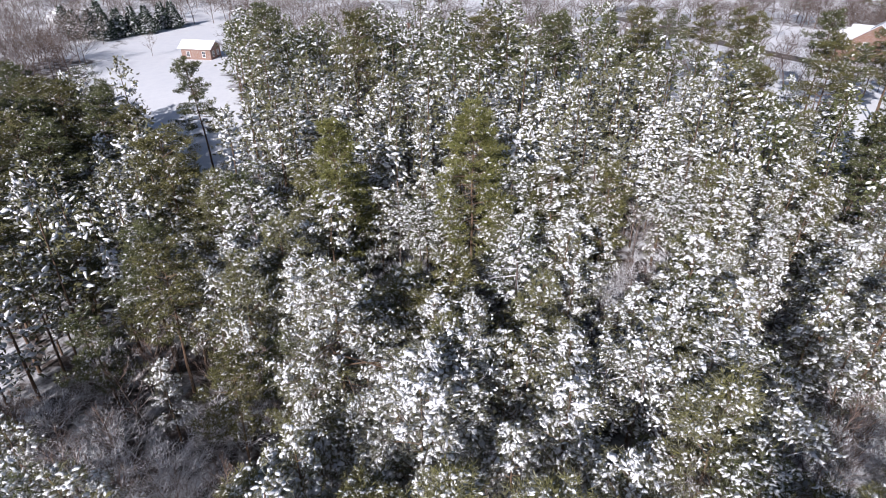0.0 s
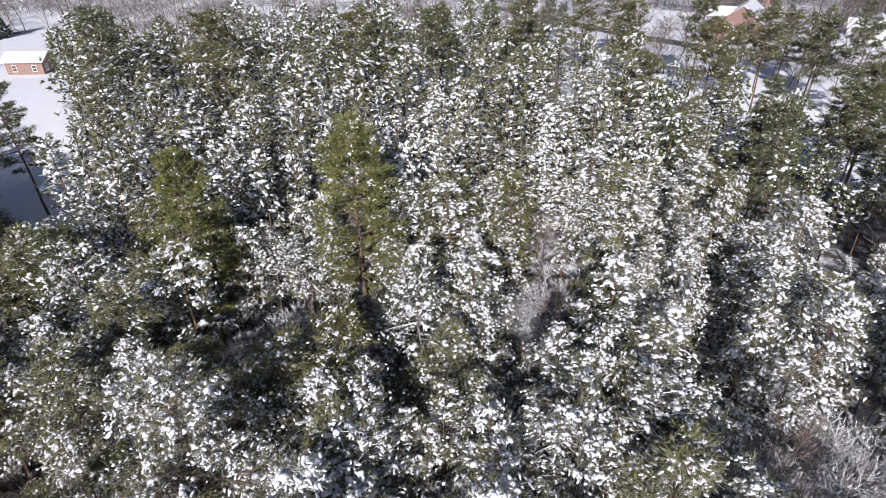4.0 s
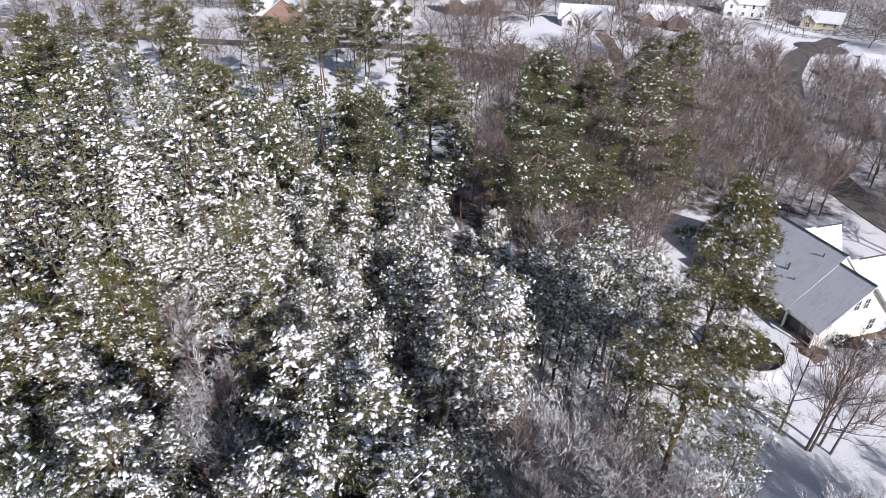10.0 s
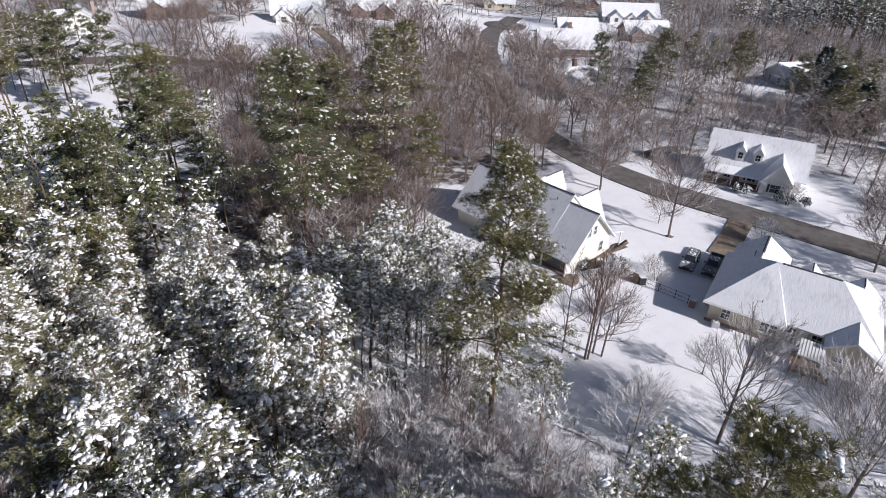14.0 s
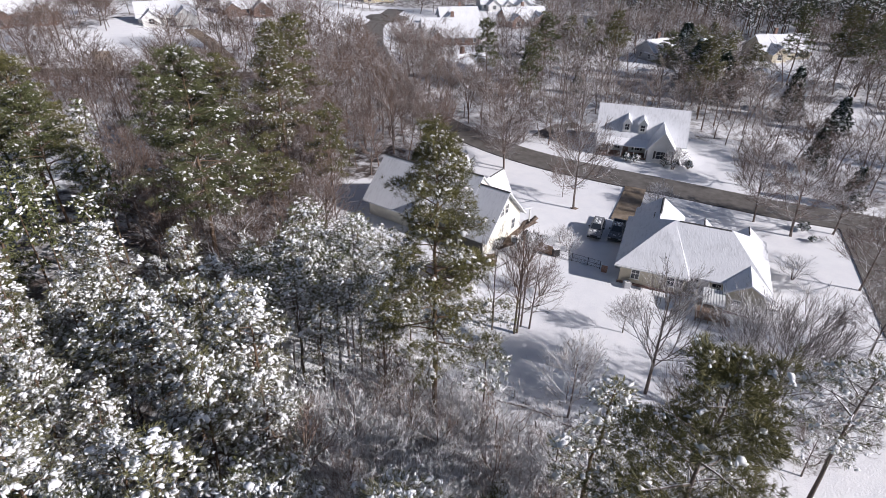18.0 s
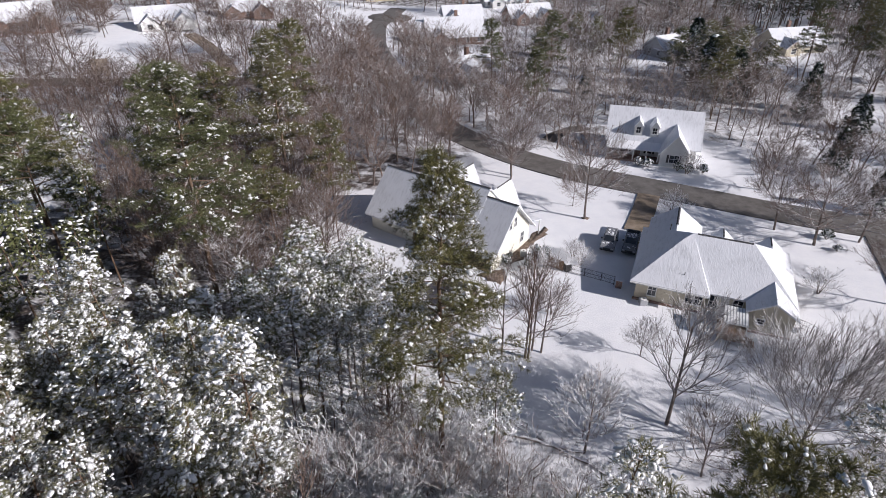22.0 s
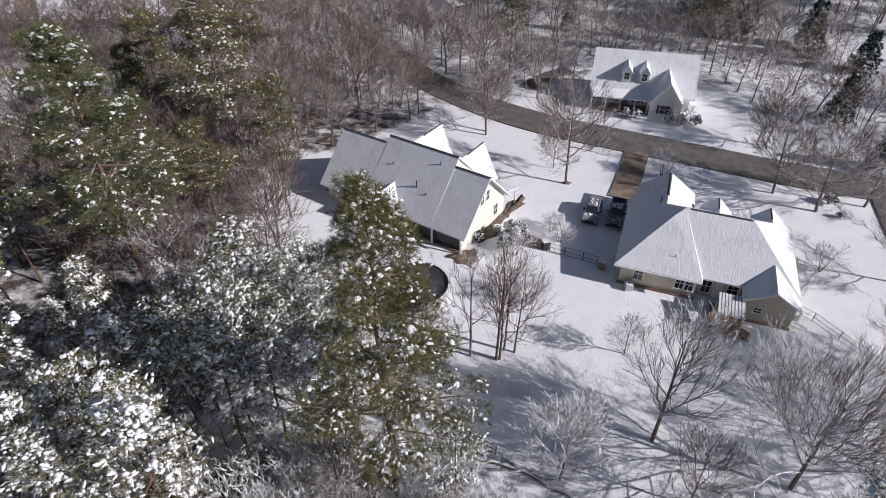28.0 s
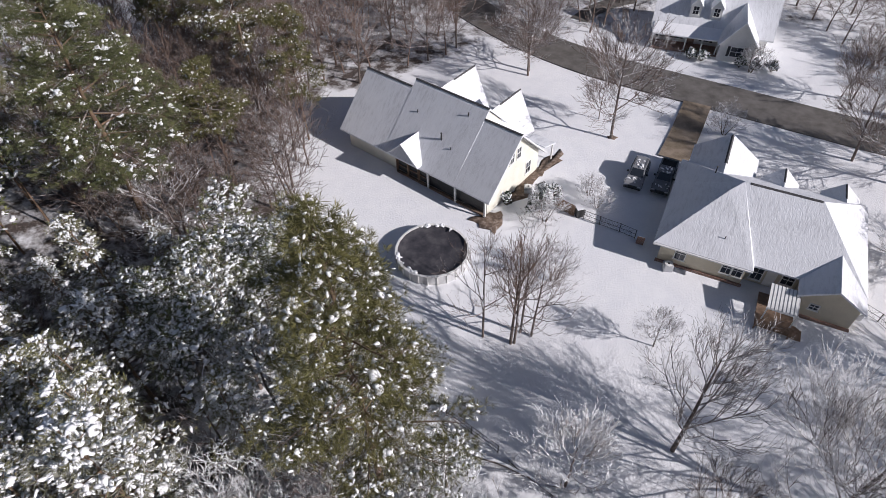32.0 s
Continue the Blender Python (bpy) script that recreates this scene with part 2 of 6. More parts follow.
class Soup:
    """Gathers boxes, tubes and slabs into one mesh."""

    def __init__(self):
        self.v, self.f = [], []

    def add(self, verts, faces):
        k = len(self.v)
        self.v += [tuple(p) for p in verts]
        self.f += [tuple(i + k for i in f) for f in faces]
        return self

    def box(self, x0, x1, y0, y1, z0, z1, bevel=0.0):
        if bevel:
            c = bevel
            vs, fs = [], []
            for z, e in ((z0, c), (z0 + c, 0), (z1 - c, 0), (z1, c)):
                vs += [(x0 + e + c, y0 + e, z), (x1 - e - c, y0 + e, z), (x1 - e, y0 + e + c, z), (x1 - e, y1 - e - c, z),
                       (x1 - e - c, y1 - e, z), (x0 + e + c, y1 - e, z), (x0 + e, y1 - e - c, z), (x0 + e, y0 + e + c, z)]
            fs.append(tuple(range(7, -1, -1)))
            for r in range(3):
                fs += [(8 * r + i, 8 * r + (i + 1) % 8, 8 * r + 8 + (i + 1) % 8, 8 * r + 8 + i) for i in range(8)]
            fs.append(tuple(range(24, 32)))
            return self.add(vs, fs)
        vs = [(x, y, z) for z in (z0, z1) for x, y in ((x0, y0), (x1, y0), (x1, y1), (x0, y1))]
        return self.add(vs, [(3, 2, 1, 0), (4, 5, 6, 7), (0, 1, 5, 4), (1, 2, 6, 5), (2, 3, 7, 6), (3, 0, 4, 7)])

    def tube(self, a, b, ra, rb, n=5):
        a, b = Vector(a), Vector(b)
        d = (b - a).normalized()
        s = d.orthogonal().normalized()
        t = d.cross(s)
        ring = [(math.cos(2 * math.pi * i / n), math.sin(2 * math.pi * i / n)) for i in range(n)]
        vs = [a + (s * c + t * e) * ra for c, e in ring] + [b + (s * c + t * e) * rb for c, e in ring]
        fs = [(i, (i + 1) % n, n + (i + 1) % n, n + i) for i in range(n)]
        if n > 3:
            fs += [tuple(range(n, 2 * n)), tuple(range(n - 1, -1, -1))]
        return self.add(vs, fs)

    def slab(self, polys, thick):
        """Polygons that share corners, given thickness downwards."""
        keys, tops = {}, []
        pts = []
        for p in polys:
            ids = []
            for q in p:
                k = tuple(round(c, 3) for c in q)
                if k not in keys:
                    keys[k] = len(pts)
                    pts.append(Vector(q))
                ids.append(keys[k])
            tops.append(ids)
        n = len(pts)
        edges = {}
        for ids in tops:
            for a, b in zip(ids, ids[1:] + ids[:1]):
                edges[(a, b)] = edges.get((a, b), 0) + 1
        fs = [tuple(i) for i in tops] + [tuple(i + n for i in reversed(ids)) for ids in tops]
        fs += [(b, a, a + n, b + n) for (a, b) in edges if (b, a) not in edges]
        return self.add(pts + [p - Vector((0, 0, thick)) for p in pts], fs)

    def mesh(self, name, mat, smooth=False):
        return mesh_of(name, self.v, self.f, mat, smooth)


# ---- ground ----
def rise(x):
    s = min(max((-x - 25) / 110, 0), 1)
    return -0.4 + 7 * s * s * (3 - 2 * s)


def level(x, y):
    return rise(x)


def inside(x, y, poly):
    c = False
    for (ax, ay), (bx, by) in zip(poly, poly[1:] + poly[:1]):
        if (ay > y) != (by > y) and x < (bx - ax) * (y - ay) / (by - ay) + ax:
            c = not c
    return c


# The wood in front, the grove behind the second house and the open lawn on the west side.
WOOD = [(8, 27), (-1, 34), (-8, 43), (-15, 49), (-20, 59), (-27, 72), (-30, 90), (-44, 104), (-58, 98), (-70, 72), (-90, 50), (-118, 38), (-128, -20), (-122, -50), (-138, -78), (-150, -130), (-80, -130), (-40, -70), (0, -42), (8, -8), (2, 8), (4, 16)]
STRIP = [(36, 16), (26, 25), (14, 28), (4, 29), (2, 24), (8, 16)]
BRUSH = [(-16, 20), (-17, 31), (-8, 36), (-4, 35), (-1, 30), (6, 26), (4, 17), (-10, 15)]
GROVE = [(-22, 88), (-30, 92), (-46, 106), (-52, 132), (-44, 168), (-30, 176), (-14, 146), (-4, 122), (-3, 106), (-12, 96)]
LAWN = [(-66, -50), (-78, -45), (-100, -56), (-130, -72), (-165, -76), (-195, -80), (-200, -125), (-160, -118), (-120, -106), (-96, -86), (-72, -70)]

DENSE = [(-95, -100), (-80, -70), (-62, -54), (-46, -42), (-30, -36), (-20, -33), (-16, -56), (-50, -90)]
OPEN_YARD = [(-104, 36), (-110, 58), (-99, 108), (-124, 120), (-182, 78), (-184, 30), (-130, 26)]
GAPS = [[(-46, 13), (-42, 21), (-31, 17), (-27, 8), (-34, 6)], [(-46, -33), (-53, -41), (-66, -51), (-69, -45), (-52, -32)], [(-58, -10), (-56, -4), (-48, -4), (-48, -11)], [(-80, -64), (-72, -50), (-50, -41), (-46, -46), (-66, -60)], [(-43, -11), (-42, -3), (-30, -4), (-31, -10)]]
BRUSH_SOUTH = [(-24, -48), (-21, -23), (-9, -19), (-3, -24), (-3, -48)]
SHADY = [(-25, 44), (-22, 48.5), (-13, 48), (-9, 39), (-12, 35), (-20, 35.5), (-23.5, 38)]
BRUSH_WEST = [(-39, -21), (-37, -12), (-28, -10), (-29, -20)]
WILD_EAST = [(-28, 186), (-22, 150), (-12, 128), (-2, 118), (6, 108), (14, 106), (24, 118), (44, 121), (50, 104), (60, 90), (76, 84), (128, 92), (150, 200), (60, 236), (0, 214)]
THICKET = [(-22, 69), (-22, 60), (-30, 53), (-46, 58), (-62, 78), (-60, 104), (-46, 106), (-30, 94), (-25, 84)]


def wooded(x, y):
    return (inside(x, y, WOOD) or inside(x, y, GROVE)) and not inside(x, y, LAWN) and not inside(x, y, OPEN_YARD)


YARDS = [(15, 230, 15), (-8, 228, 13), (-46, 275, 14), (-68, 238, 15), (-30, 235, 17), (92, 188, 12), (56, 178, 11), (100, 176, 12), (44, 178, 9), (-104, 187, 13), (-138, 170, 13), (-86, 212, 17), (-11, 197, 15), (11, 270, 20), (56, 182, 9), (95, 190, 14), (-159, 104, 16), (33, 106, 13), (82, 168, 11), (73, 149, 8), (70, 112, 10), (90, 130, 11), (98, 206, 10), (-149, 141, 12), (-38, 225, 24), (-90, 138, 10), (-70, 150, 10), (-116, 128, 9), (-160, 40, 18), (-120, 122, 12), (-150, 70, 14), (-72, 262, 13), (-5, 152, 9), (-165, -28, 13), (-98, 170, 12), (-38, 241, 14), (-10, 300, 12), (-20, 205, 17), (10, 248, 12), (0, 182, 10), (-83, 175, 9), (-98, 146, 8)]


def stand(x, y):
    """Where the far woods stand thick (high) and where gardens lie open (low)."""
    return math.sin(0.14 * x + 1.7 * math.sin(0.08 * y)) + math.sin(0.12 * y + 1.4 * math.sin(0.07 * x))


def litter_at(x, y, near):
    if inside(x, y, SHADY):
        return 0.16
    if inside(x, y, BRUSH) or inside(x, y, BRUSH_SOUTH) or inside(x, y, BRUSH_WEST) or any(inside(x, y, g) for g in GAPS):
        return 0.6
    if wooded(x, y):
        return 0.44 if y > 104 else 0.58
    if inside(x, y, OPEN_YARD) or inside(x, y, LAWN):
        return 0.03
    if not near or y > 265:
        return 0.5
    if any((x - a) ** 2 + (y - b) ** 2 < r * r for a, b, r in YARDS):
        return 0.03
    if inside(x, y, WILD_EAST) and (x - 34) ** 2 + (y - 104) ** 2 > 330:
        return 0.36
    if y > 112 or x > 64 or x < -135 or y < -60:
        return 0.46 if stand(x, y) > (0.05 if x < -30 else 0.0) else 0.1
    return 0.03


def build_ground():
    xs = [-1800, -900, -500] + [-330 + 5 * i for i in range(103)] + [260, 420, 800, 1800]
    ys = [-1500, -700, -380] + [-240 + 5 * i for i in range(113)] + [420, 700, 1200, 2200]
    rng = random.Random(4)
    vs, cols = [], []
    for y in ys:
        for x in xs:
            near = abs(x) < 320 and -230 < y < 330
            z = level(x, y) + (0.12 * noise.noise(Vector((x * 0.07, y * 0.07, 0))) if near else 0.0)
            if wooded(x, y):
                z += 0.25 * noise.noise(Vector((x * 0.2, y * 0.2, 3)))
            vs.append((x, y, z))
            cols.append(litter_at(x, y, near))
    w = len(xs)
    fs = [(j * w + i, j * w + i + 1, (j + 1) * w + i + 1, (j + 1) * w + i) for j in range(len(ys) - 1) for i in range(w - 1)]
    me = mesh_of("ground", vs, fs, M_GROUND, True)
    ca = me.color_attributes.new("litter", "FLOAT_COLOR", "POINT")
    ca.data.foreach_set("color", [c for v in cols for c in (v, v, v, 1)])
    tagged(put("ground", me), "snow-covered ground with leaf litter showing under the trees", "ground", kind="structure")


build_ground()


def ribbon(name, pts, width, mat, lift, label, category):
    """A strip that follows the ground along a line, with real edges."""
    fine = []
    for (ax, ay), (bx, by) in zip(pts, pts[1:]):
        n = max(1, int(math.hypot(bx - ax, by - ay) / 3))
        fine += [(ax + (bx - ax) * i / n, ay + (by - ay) * i / n) for i in range(n)]
    fine.append(pts[-1])
    for _ in range(3):
        fine = [fine[0]] + [((a[0] + 2 * b[0] + c[0]) / 4, (a[1] + 2 * b[1] + c[1]) / 4) for a, b, c in zip(fine, fine[1:], fine[2:])] + [fine[-1]]
    vs, fs = [], []
    for i, (x, y) in enumerate(fine):
        ax, ay = fine[max(i - 1, 0)]
        bx, by = fine[min(i + 1, len(fine) - 1)]
        l = math.hypot(bx - ax, by - ay)
        nx, ny = -(by - ay) / l, (bx - ax) / l
        for k, dz in ((-0.5, -0.3), (-0.5, 0), (-0.25, 0.03), (0, 0.05), (0.25, 0.03), (0.5, 0), (0.5, -0.3)):
            px, py = x + nx * width * k, y + ny * width * k
            vs.append((px, py, level(px, py) + lift + dz))
    for i in range(len(fine) - 1):
        fs += [(7 * i + k, 7 * i + k + 1, 7 * i + 8 + k, 7 * i + 7 + k) for k in range(6)]
    return tagged(put(name, mesh_of(name, vs, [f[::-1] for f in fs], mat)), label, category, kind="structure")


ribbon("road", [(120, 52), (80, 70), (58, 78.5), (46.5, 82), (36, 87), (25, 92), (13, 97.5), (4, 103.5), (-8, 116), (-18, 134), (-28, 165), (-36, 195), (-40, 225), (-36, 262)], 7.0, M_ROAD, 0.16, "grey wet asphalt street cleared of snow", "road")
ribbon("road_west", [(-34, 176), (-52, 150), (-74, 139), (-93, 132), (-112, 126), (-127, 112), (-143, 96), (-170, 78), (-230, 50)], 6.0, M_ROAD, 0.16, "asphalt side street between snowy yards", "road")
ribbon("driveway", [(25.4, 88.4), (23.2, 82.5), (21.6, 78.8), (20.4, 76.0)], 3.5, M_DRIVE, 0.17, "brown concrete driveway with the snow melted off", "driveway")
for line in (((-101.5, 150.5), (-97, 143.5), (-93, 136.5)), ((-92.5, 186), (-86, 179), (-81.7, 173.7), (-73.8, 162.7), (-66, 149))):
    ribbon("driveway", line, 4.2, M_DRIVE, 0.17, "brown driveway from the side street to a garage", "driveway")
ribbon("side_driveway", [(11.0, 112.0), (12.2, 117.6), (15.3, 118.6), (20.3, 120.7)], 3.0, M_ROAD, 0.15, "narrow grey driveway behind the white house", "driveway")
ribbon("road_side", [(57, 77.5), (55.2, 71), (52.5, 63), (49.5, 54), (46, 44), (43, 34)], 6.0, M_ROAD, 0.15, "narrow asphalt side street beside the corner lot", "road")


# ---- trees ----
def limb_path(rng, base, azim, elev, length, n, droop, wob=0.12):
    pts = [Vector(base)]
    a, e = azim, elev
    for i in range(n):
        a += rng.uniform(-wob, wob) * 1.5
        e += droop / n + rng.uniform(-wob, wob)
        d = Vector((math.cos(a) * math.cos(e), math.sin(a) * math.cos(e), math.sin(e)))
        pts.append(pts[-1] + d * (length / n))
    return pts


def path_tube(soup, pts, r0, r1, n=5):
    k = len(pts) - 1
    ids = []
    for i, p in enumerate(pts):
        d = (pts[min(i + 1, k)] - pts[max(i - 1, 0)]).normalized()
        s = d.cross(Vector((0.31, 0.2, 0.93))).normalized() if abs(d.z) < 0.95 else d.cross(Vector((1, 0, 0))).normalized()
        t = d.cross(s)
        r = r0 + (r1 - r0) * i / k
        ids.append(len(soup.v))
        soup.v += [tuple(p + (s * math.cos(2 * math.pi * j / n) + t * math.sin(2 * math.pi * j / n)) * r) for j in range(n)]
    for a, b in zip(ids, ids[1:]):
        soup.f += [(a + j, a + (j + 1) % n, b + (j + 1) % n, b + j) for j in range(n)]


_g = (1 + 5**0.5) / 2
ICO_V = [Vector(v).normalized() for v in ((-1, _g, 0), (1, _g, 0), (-1, -_g, 0), (1, -_g, 0), (0, -1, _g), (0, 1, _g), (0, -1, -_g), (0, 1, -_g), (_g, 0, -1), (_g, 0, 1), (-_g, 0, -1), (-_g, 0, 1))]
ICO_F = ((0, 11, 5), (0, 5, 1), (0, 1, 7), (0, 7, 10), (0, 10, 11), (1, 5, 9), (5, 11, 4), (11, 10, 2), (10, 7, 6), (7, 1, 8), (3, 9, 4), (3, 4, 2), (3, 2, 6), (3, 6, 8), (3, 8, 9), (4, 9, 5), (2, 4, 11), (6, 2, 10), (8, 6, 7), (9, 8, 1))


def blob(soup, rng, at, axes, jitter=0.22):
    """An uneven rounded body of snow."""
    k = len(soup.v)
    a, b, c = axes
    for v in ICO_V:
        j = rng.uniform(1 - jitter, 1 + jitter)
        soup.v.append(tuple(at + (a * v.x + b * v.y + c * v.z) * j))
    soup.f += [tuple(i + k for i in f) for f in ICO_F]


def clump(soup, rng, at, size, along, flat=0.5):
    """A puffy pad of snow on a twig: an uneven body with two lobes sagging beside it."""
    along = Vector(along)
    along = along.normalized() if along.length > 1e-6 else Vector((1, 0, 0))
    side = along.cross(Vector((0, 0, 1)))
    side = side.normalized() if side.length > 1e-3 else Vector((1, 0, 0))
    up = side.cross(along)
    l, w = size * rng.uniform(0.7, 1.15), size * rng.uniform(0.55, 0.95)
    blob(soup, rng, at, (along * l, side * w, up * size * flat * rng.uniform(0.9, 1.4)), 0.32)
    for _ in range(2):
        a = rng.uniform(0, 6.283)
        lump(soup, rng, at + along * (math.cos(a) * l) + side * (math.sin(a) * w) - Vector((0, 0, 0.15 * size)), size * rng.uniform(0.4, 0.7))


def lump(soup, rng, at, size):
    """A small lump of snow."""
    a = rng.uniform(0, 3.14)
    d = Vector((math.cos(a), math.sin(a), rng.uniform(-0.9, 0.15))).normalized()
    e = Vector((-math.sin(a), math.cos(a), 0))
    blob(soup, rng, at, (d * size * rng.uniform(0.9, 1.8), e * size * rng.uniform(0.45, 0.8), d.cross(e) * size * rng.uniform(0.4, 0.7)), 0.35)


def tuft(soup, rng, at, size, along, blades=5, width=0.11):
    """A spray of needle blades that fans out from a twig's end."""
    along = Vector(along).normalized()
    for _ in range(blades):
        d = (along * 0.7 + Vector((rng.gauss(0, 0.6), rng.gauss(0, 0.6), rng.gauss(0.12, 0.5)))).normalized()
        s = d.cross(Vector((rng.gauss(0, 1), rng.gauss(0, 1), rng.gauss(0, 1)))).normalized() * size * width * rng.uniform(0.7, 1.4)
        l = size * rng.uniform(0.6, 1.2)
        k = len(soup.v)
        soup.v += [tuple(at), tuple(at + d * l * 0.5 + s), tuple(at + d * l), tuple(at + d * l * 0.5 - s)]
        soup.f.append((k, k + 1, k + 2, k + 3))


def pine(seed, h, start, radius, limbs, snow, needle_mat, label, name="pine_tree", clump_size=0.36, tip=0.75, lean=0.025, spray=0.5, droop=-0.1, bare=0.0, pads=1.0, tufts=3, blades=5, width=0.11, lumps=2, ragged=0.35, sag=0.6, bark=None):
    """A pine: tapered trunk, whorled limbs, pads of needle sprays and the snow caught on them."""
    rng = random.Random(seed)
    root = new(name)
    trunk, wood, crown, white = Soup(), Soup(), Soup(), Soup()
    n = 9
    lx, ly = rng.uniform(-lean, lean), rng.uniform(-lean, lean)
    spine = [Vector((lx * h * (i / n) ** 1.4 + rng.uniform(-0.1, 0.1) * (i > 0), ly * h * (i / n) ** 1.4 + rng.uniform(-0.1, 0.1) * (i > 0), h * i / n - (0.4 if i == 0 else 0))) for i in range(n + 1)]
    path_tube(trunk, spine, 0.008 * h + 0.05, 0.03, 8)

    def on_spine(f):
        q = f * n
        i = min(int(q), n - 1)
        return spine[i].lerp(spine[i + 1], q - i)

    def pad(p, d, scale):
        for _ in range(tufts):
            o = Vector((rng.gauss(0, 0.26), rng.gauss(0, 0.26), rng.gauss(0.03, 0.12))) * scale
            tuft(crown, rng, p + o, spray * scale * rng.uniform(0.75, 1.2), d + o, blades, width)
        if rng.random() < snow:
            clump(white, rng, p + Vector((0, 0, 0.13)), clump_size * scale * rng.uniform(0.5, 1.2), Vector(d).normalized() + Vector((0, 0, -sag)), rng.uniform(0.35, 0.6))
            for _ in range(lumps):
                lump(white, rng, p + Vector((rng.gauss(0, 0.32), rng.gauss(0, 0.32), rng.uniform(-0.12, 0.22))) * scale, clump_size * rng.uniform(0.3, 0.7))
        elif rng.random() < snow + 0.25:
            lump(white, rng, p + Vector((rng.gauss(0, 0.2), rng.gauss(0, 0.2), 0.14)), clump_size * rng.uniform(0.2, 0.5))

    for b in range(limbs):
        f = start + (0.97 - start) * (b / (limbs - 1)) ** 0.9
        u = (f - start) / (1 - start)
        reach = radius * ((1 - u) ** tip * (0.5 + 0.5 * min(1, u / 0.2)) + 0.08) * rng.uniform(1 - ragged, 1 + ragged)
        az = b * 2.399 + rng.uniform(-0.6, 0.6)
        el = -0.05 + 0.8 * u + rng.uniform(-0.25, 0.3)
        pts = limb_path(rng, on_spine(f), az, el, reach, 4, droop)
        path_tube(wood, pts, 0.018 + 0.016 * reach, 0.012, 4)
        if rng.random() < bare * (1 - u):
            continue
        count = max(1, int((1.2 + 1.5 * reach) * pads))
        for j in range(count):
            q = (0.35 + 0.6 * (j + rng.random()) / count) * 4
            i = min(int(q), 3)
            p = pts[i].lerp(pts[i + 1], q - i)
            d = (pts[i + 1] - pts[i]).normalized()
            side = Vector((-d.y, d.x, 0)) * (1 if j % 2 else -1)
            e = (d * 0.6 + side * rng.uniform(0.5, 1.1) + Vector((0, 0, rng.uniform(-0.25, 0.35)))).normalized()
            tip_at = p + e * (0.2 * reach + 0.25) * rng.uniform(0.6, 1.3)
            path_tube(wood, [p, tip_at], 0.016, 0.008, 3)
            pad(tip_at, e, rng.uniform(0.8, 1.2))
        pad(pts[-1], pts[-1] - pts[-2], 1.0)
    pad(spine[-1], Vector((0, 0, 1)), 0.9)
    put("trunk", trunk.mesh("trunk", bark or M_BARK, True), root)
    tagged(put("branchwork", wood.mesh("branchwork", bark or M_BARK), root), kind="stuff")
    tagged(put("crown", crown.mesh("crown", needle_mat), root, label="green needle sprays"), kind="stuff")
    tagged(put("snow_load", white.mesh("snow_load", M_SNOWCLUMP, True), root, label="white snow clumps on the boughs"), kind="stuff")
    return tagged(root, label, "tree", "wood of snowy pines")


def leafless(seed, h, spread, fork, mat, kids, label, name="bare_tree", stems=1, up=0.6, rad=None, thin=0.016, group="bare trees in snow"):
    """A bare tree: stem, forking limbs and fine twigs. kids: the number of forks at each order."""
    rng = random.Random(seed)
    root = new(name)
    trunk, wood, fine = Soup(), Soup(), Soup()
    r0 = rad or 0.012 * h + 0.02

    def grow(p, az, el, length, r, depth):
        last = depth >= len(kids)
        pts = limb_path(rng, p, az, el, length, 2 if depth > 1 else 4, 0.15, 0.16)
        path_tube(wood if depth < 2 else fine, pts, max(r, thin), max(r * 0.45, thin * 0.6), 5 if depth < 1 else (4 if depth < 2 else 3))
        if last:
            return
        k = len(pts) - 1
        for c in range(kids[depth]):
            f = 0.3 + 0.7 * (c + rng.random()) / kids[depth]
            i = min(int(f * k), k - 1)
            q = pts[i].lerp(pts[i + 1], f * k - i)
            sgn = 1 if c % 2 else -1
            grow(q, az + sgn * rng.uniform(0.35, 1.1), min(1.45, el * 0.8 + rng.uniform(-0.4, 0.45) * spread + 0.12), length * rng.uniform(0.42, 0.66), r * rng.uniform(0.4, 0.6), depth + 1)

    for s in range(stems):
        az0 = s * 2.4 + rng.random()
        tilt = 1.5 if stems == 1 else rng.uniform(1.1, 1.38)
        hh = h * (1 if stems == 1 else rng.uniform(0.75, 1.0))
        k = 0.25 * (stems > 1)
        pts = limb_path(rng, (k * math.cos(az0), k * math.sin(az0), -0.3), az0, tilt, hh * 0.8, 6, 0.05, 0.05)
        path_tube(trunk, pts, r0, r0 * 0.25, 7)
        count = int(10 * fork)
        for b in range(count):
            f = 0.25 + 0.75 * (b + rng.random()) / count
            i = min(int(f * 6), 5)
            q = pts[i].lerp(pts[i + 1], f * 6 - i)
            grow(q, b * 2.4 + rng.uniform(-0.5, 0.5), up + rng.uniform(-0.25, 0.35) + 0.35 * f, h * 0.4 * (1.15 - 0.65 * f) * spread, r0 * (0.5 - 0.28 * f), 0)
    put("trunk", trunk.mesh("trunk", M_BARKDARK, True), root)
    tagged(put("branchwork", wood.mesh("branchwork", mat), root), kind="stuff")
    tagged(put("twigwork", fine.mesh("twigwork", mat), root), kind="stuff")
    return tagged(root, label, "tree", group)


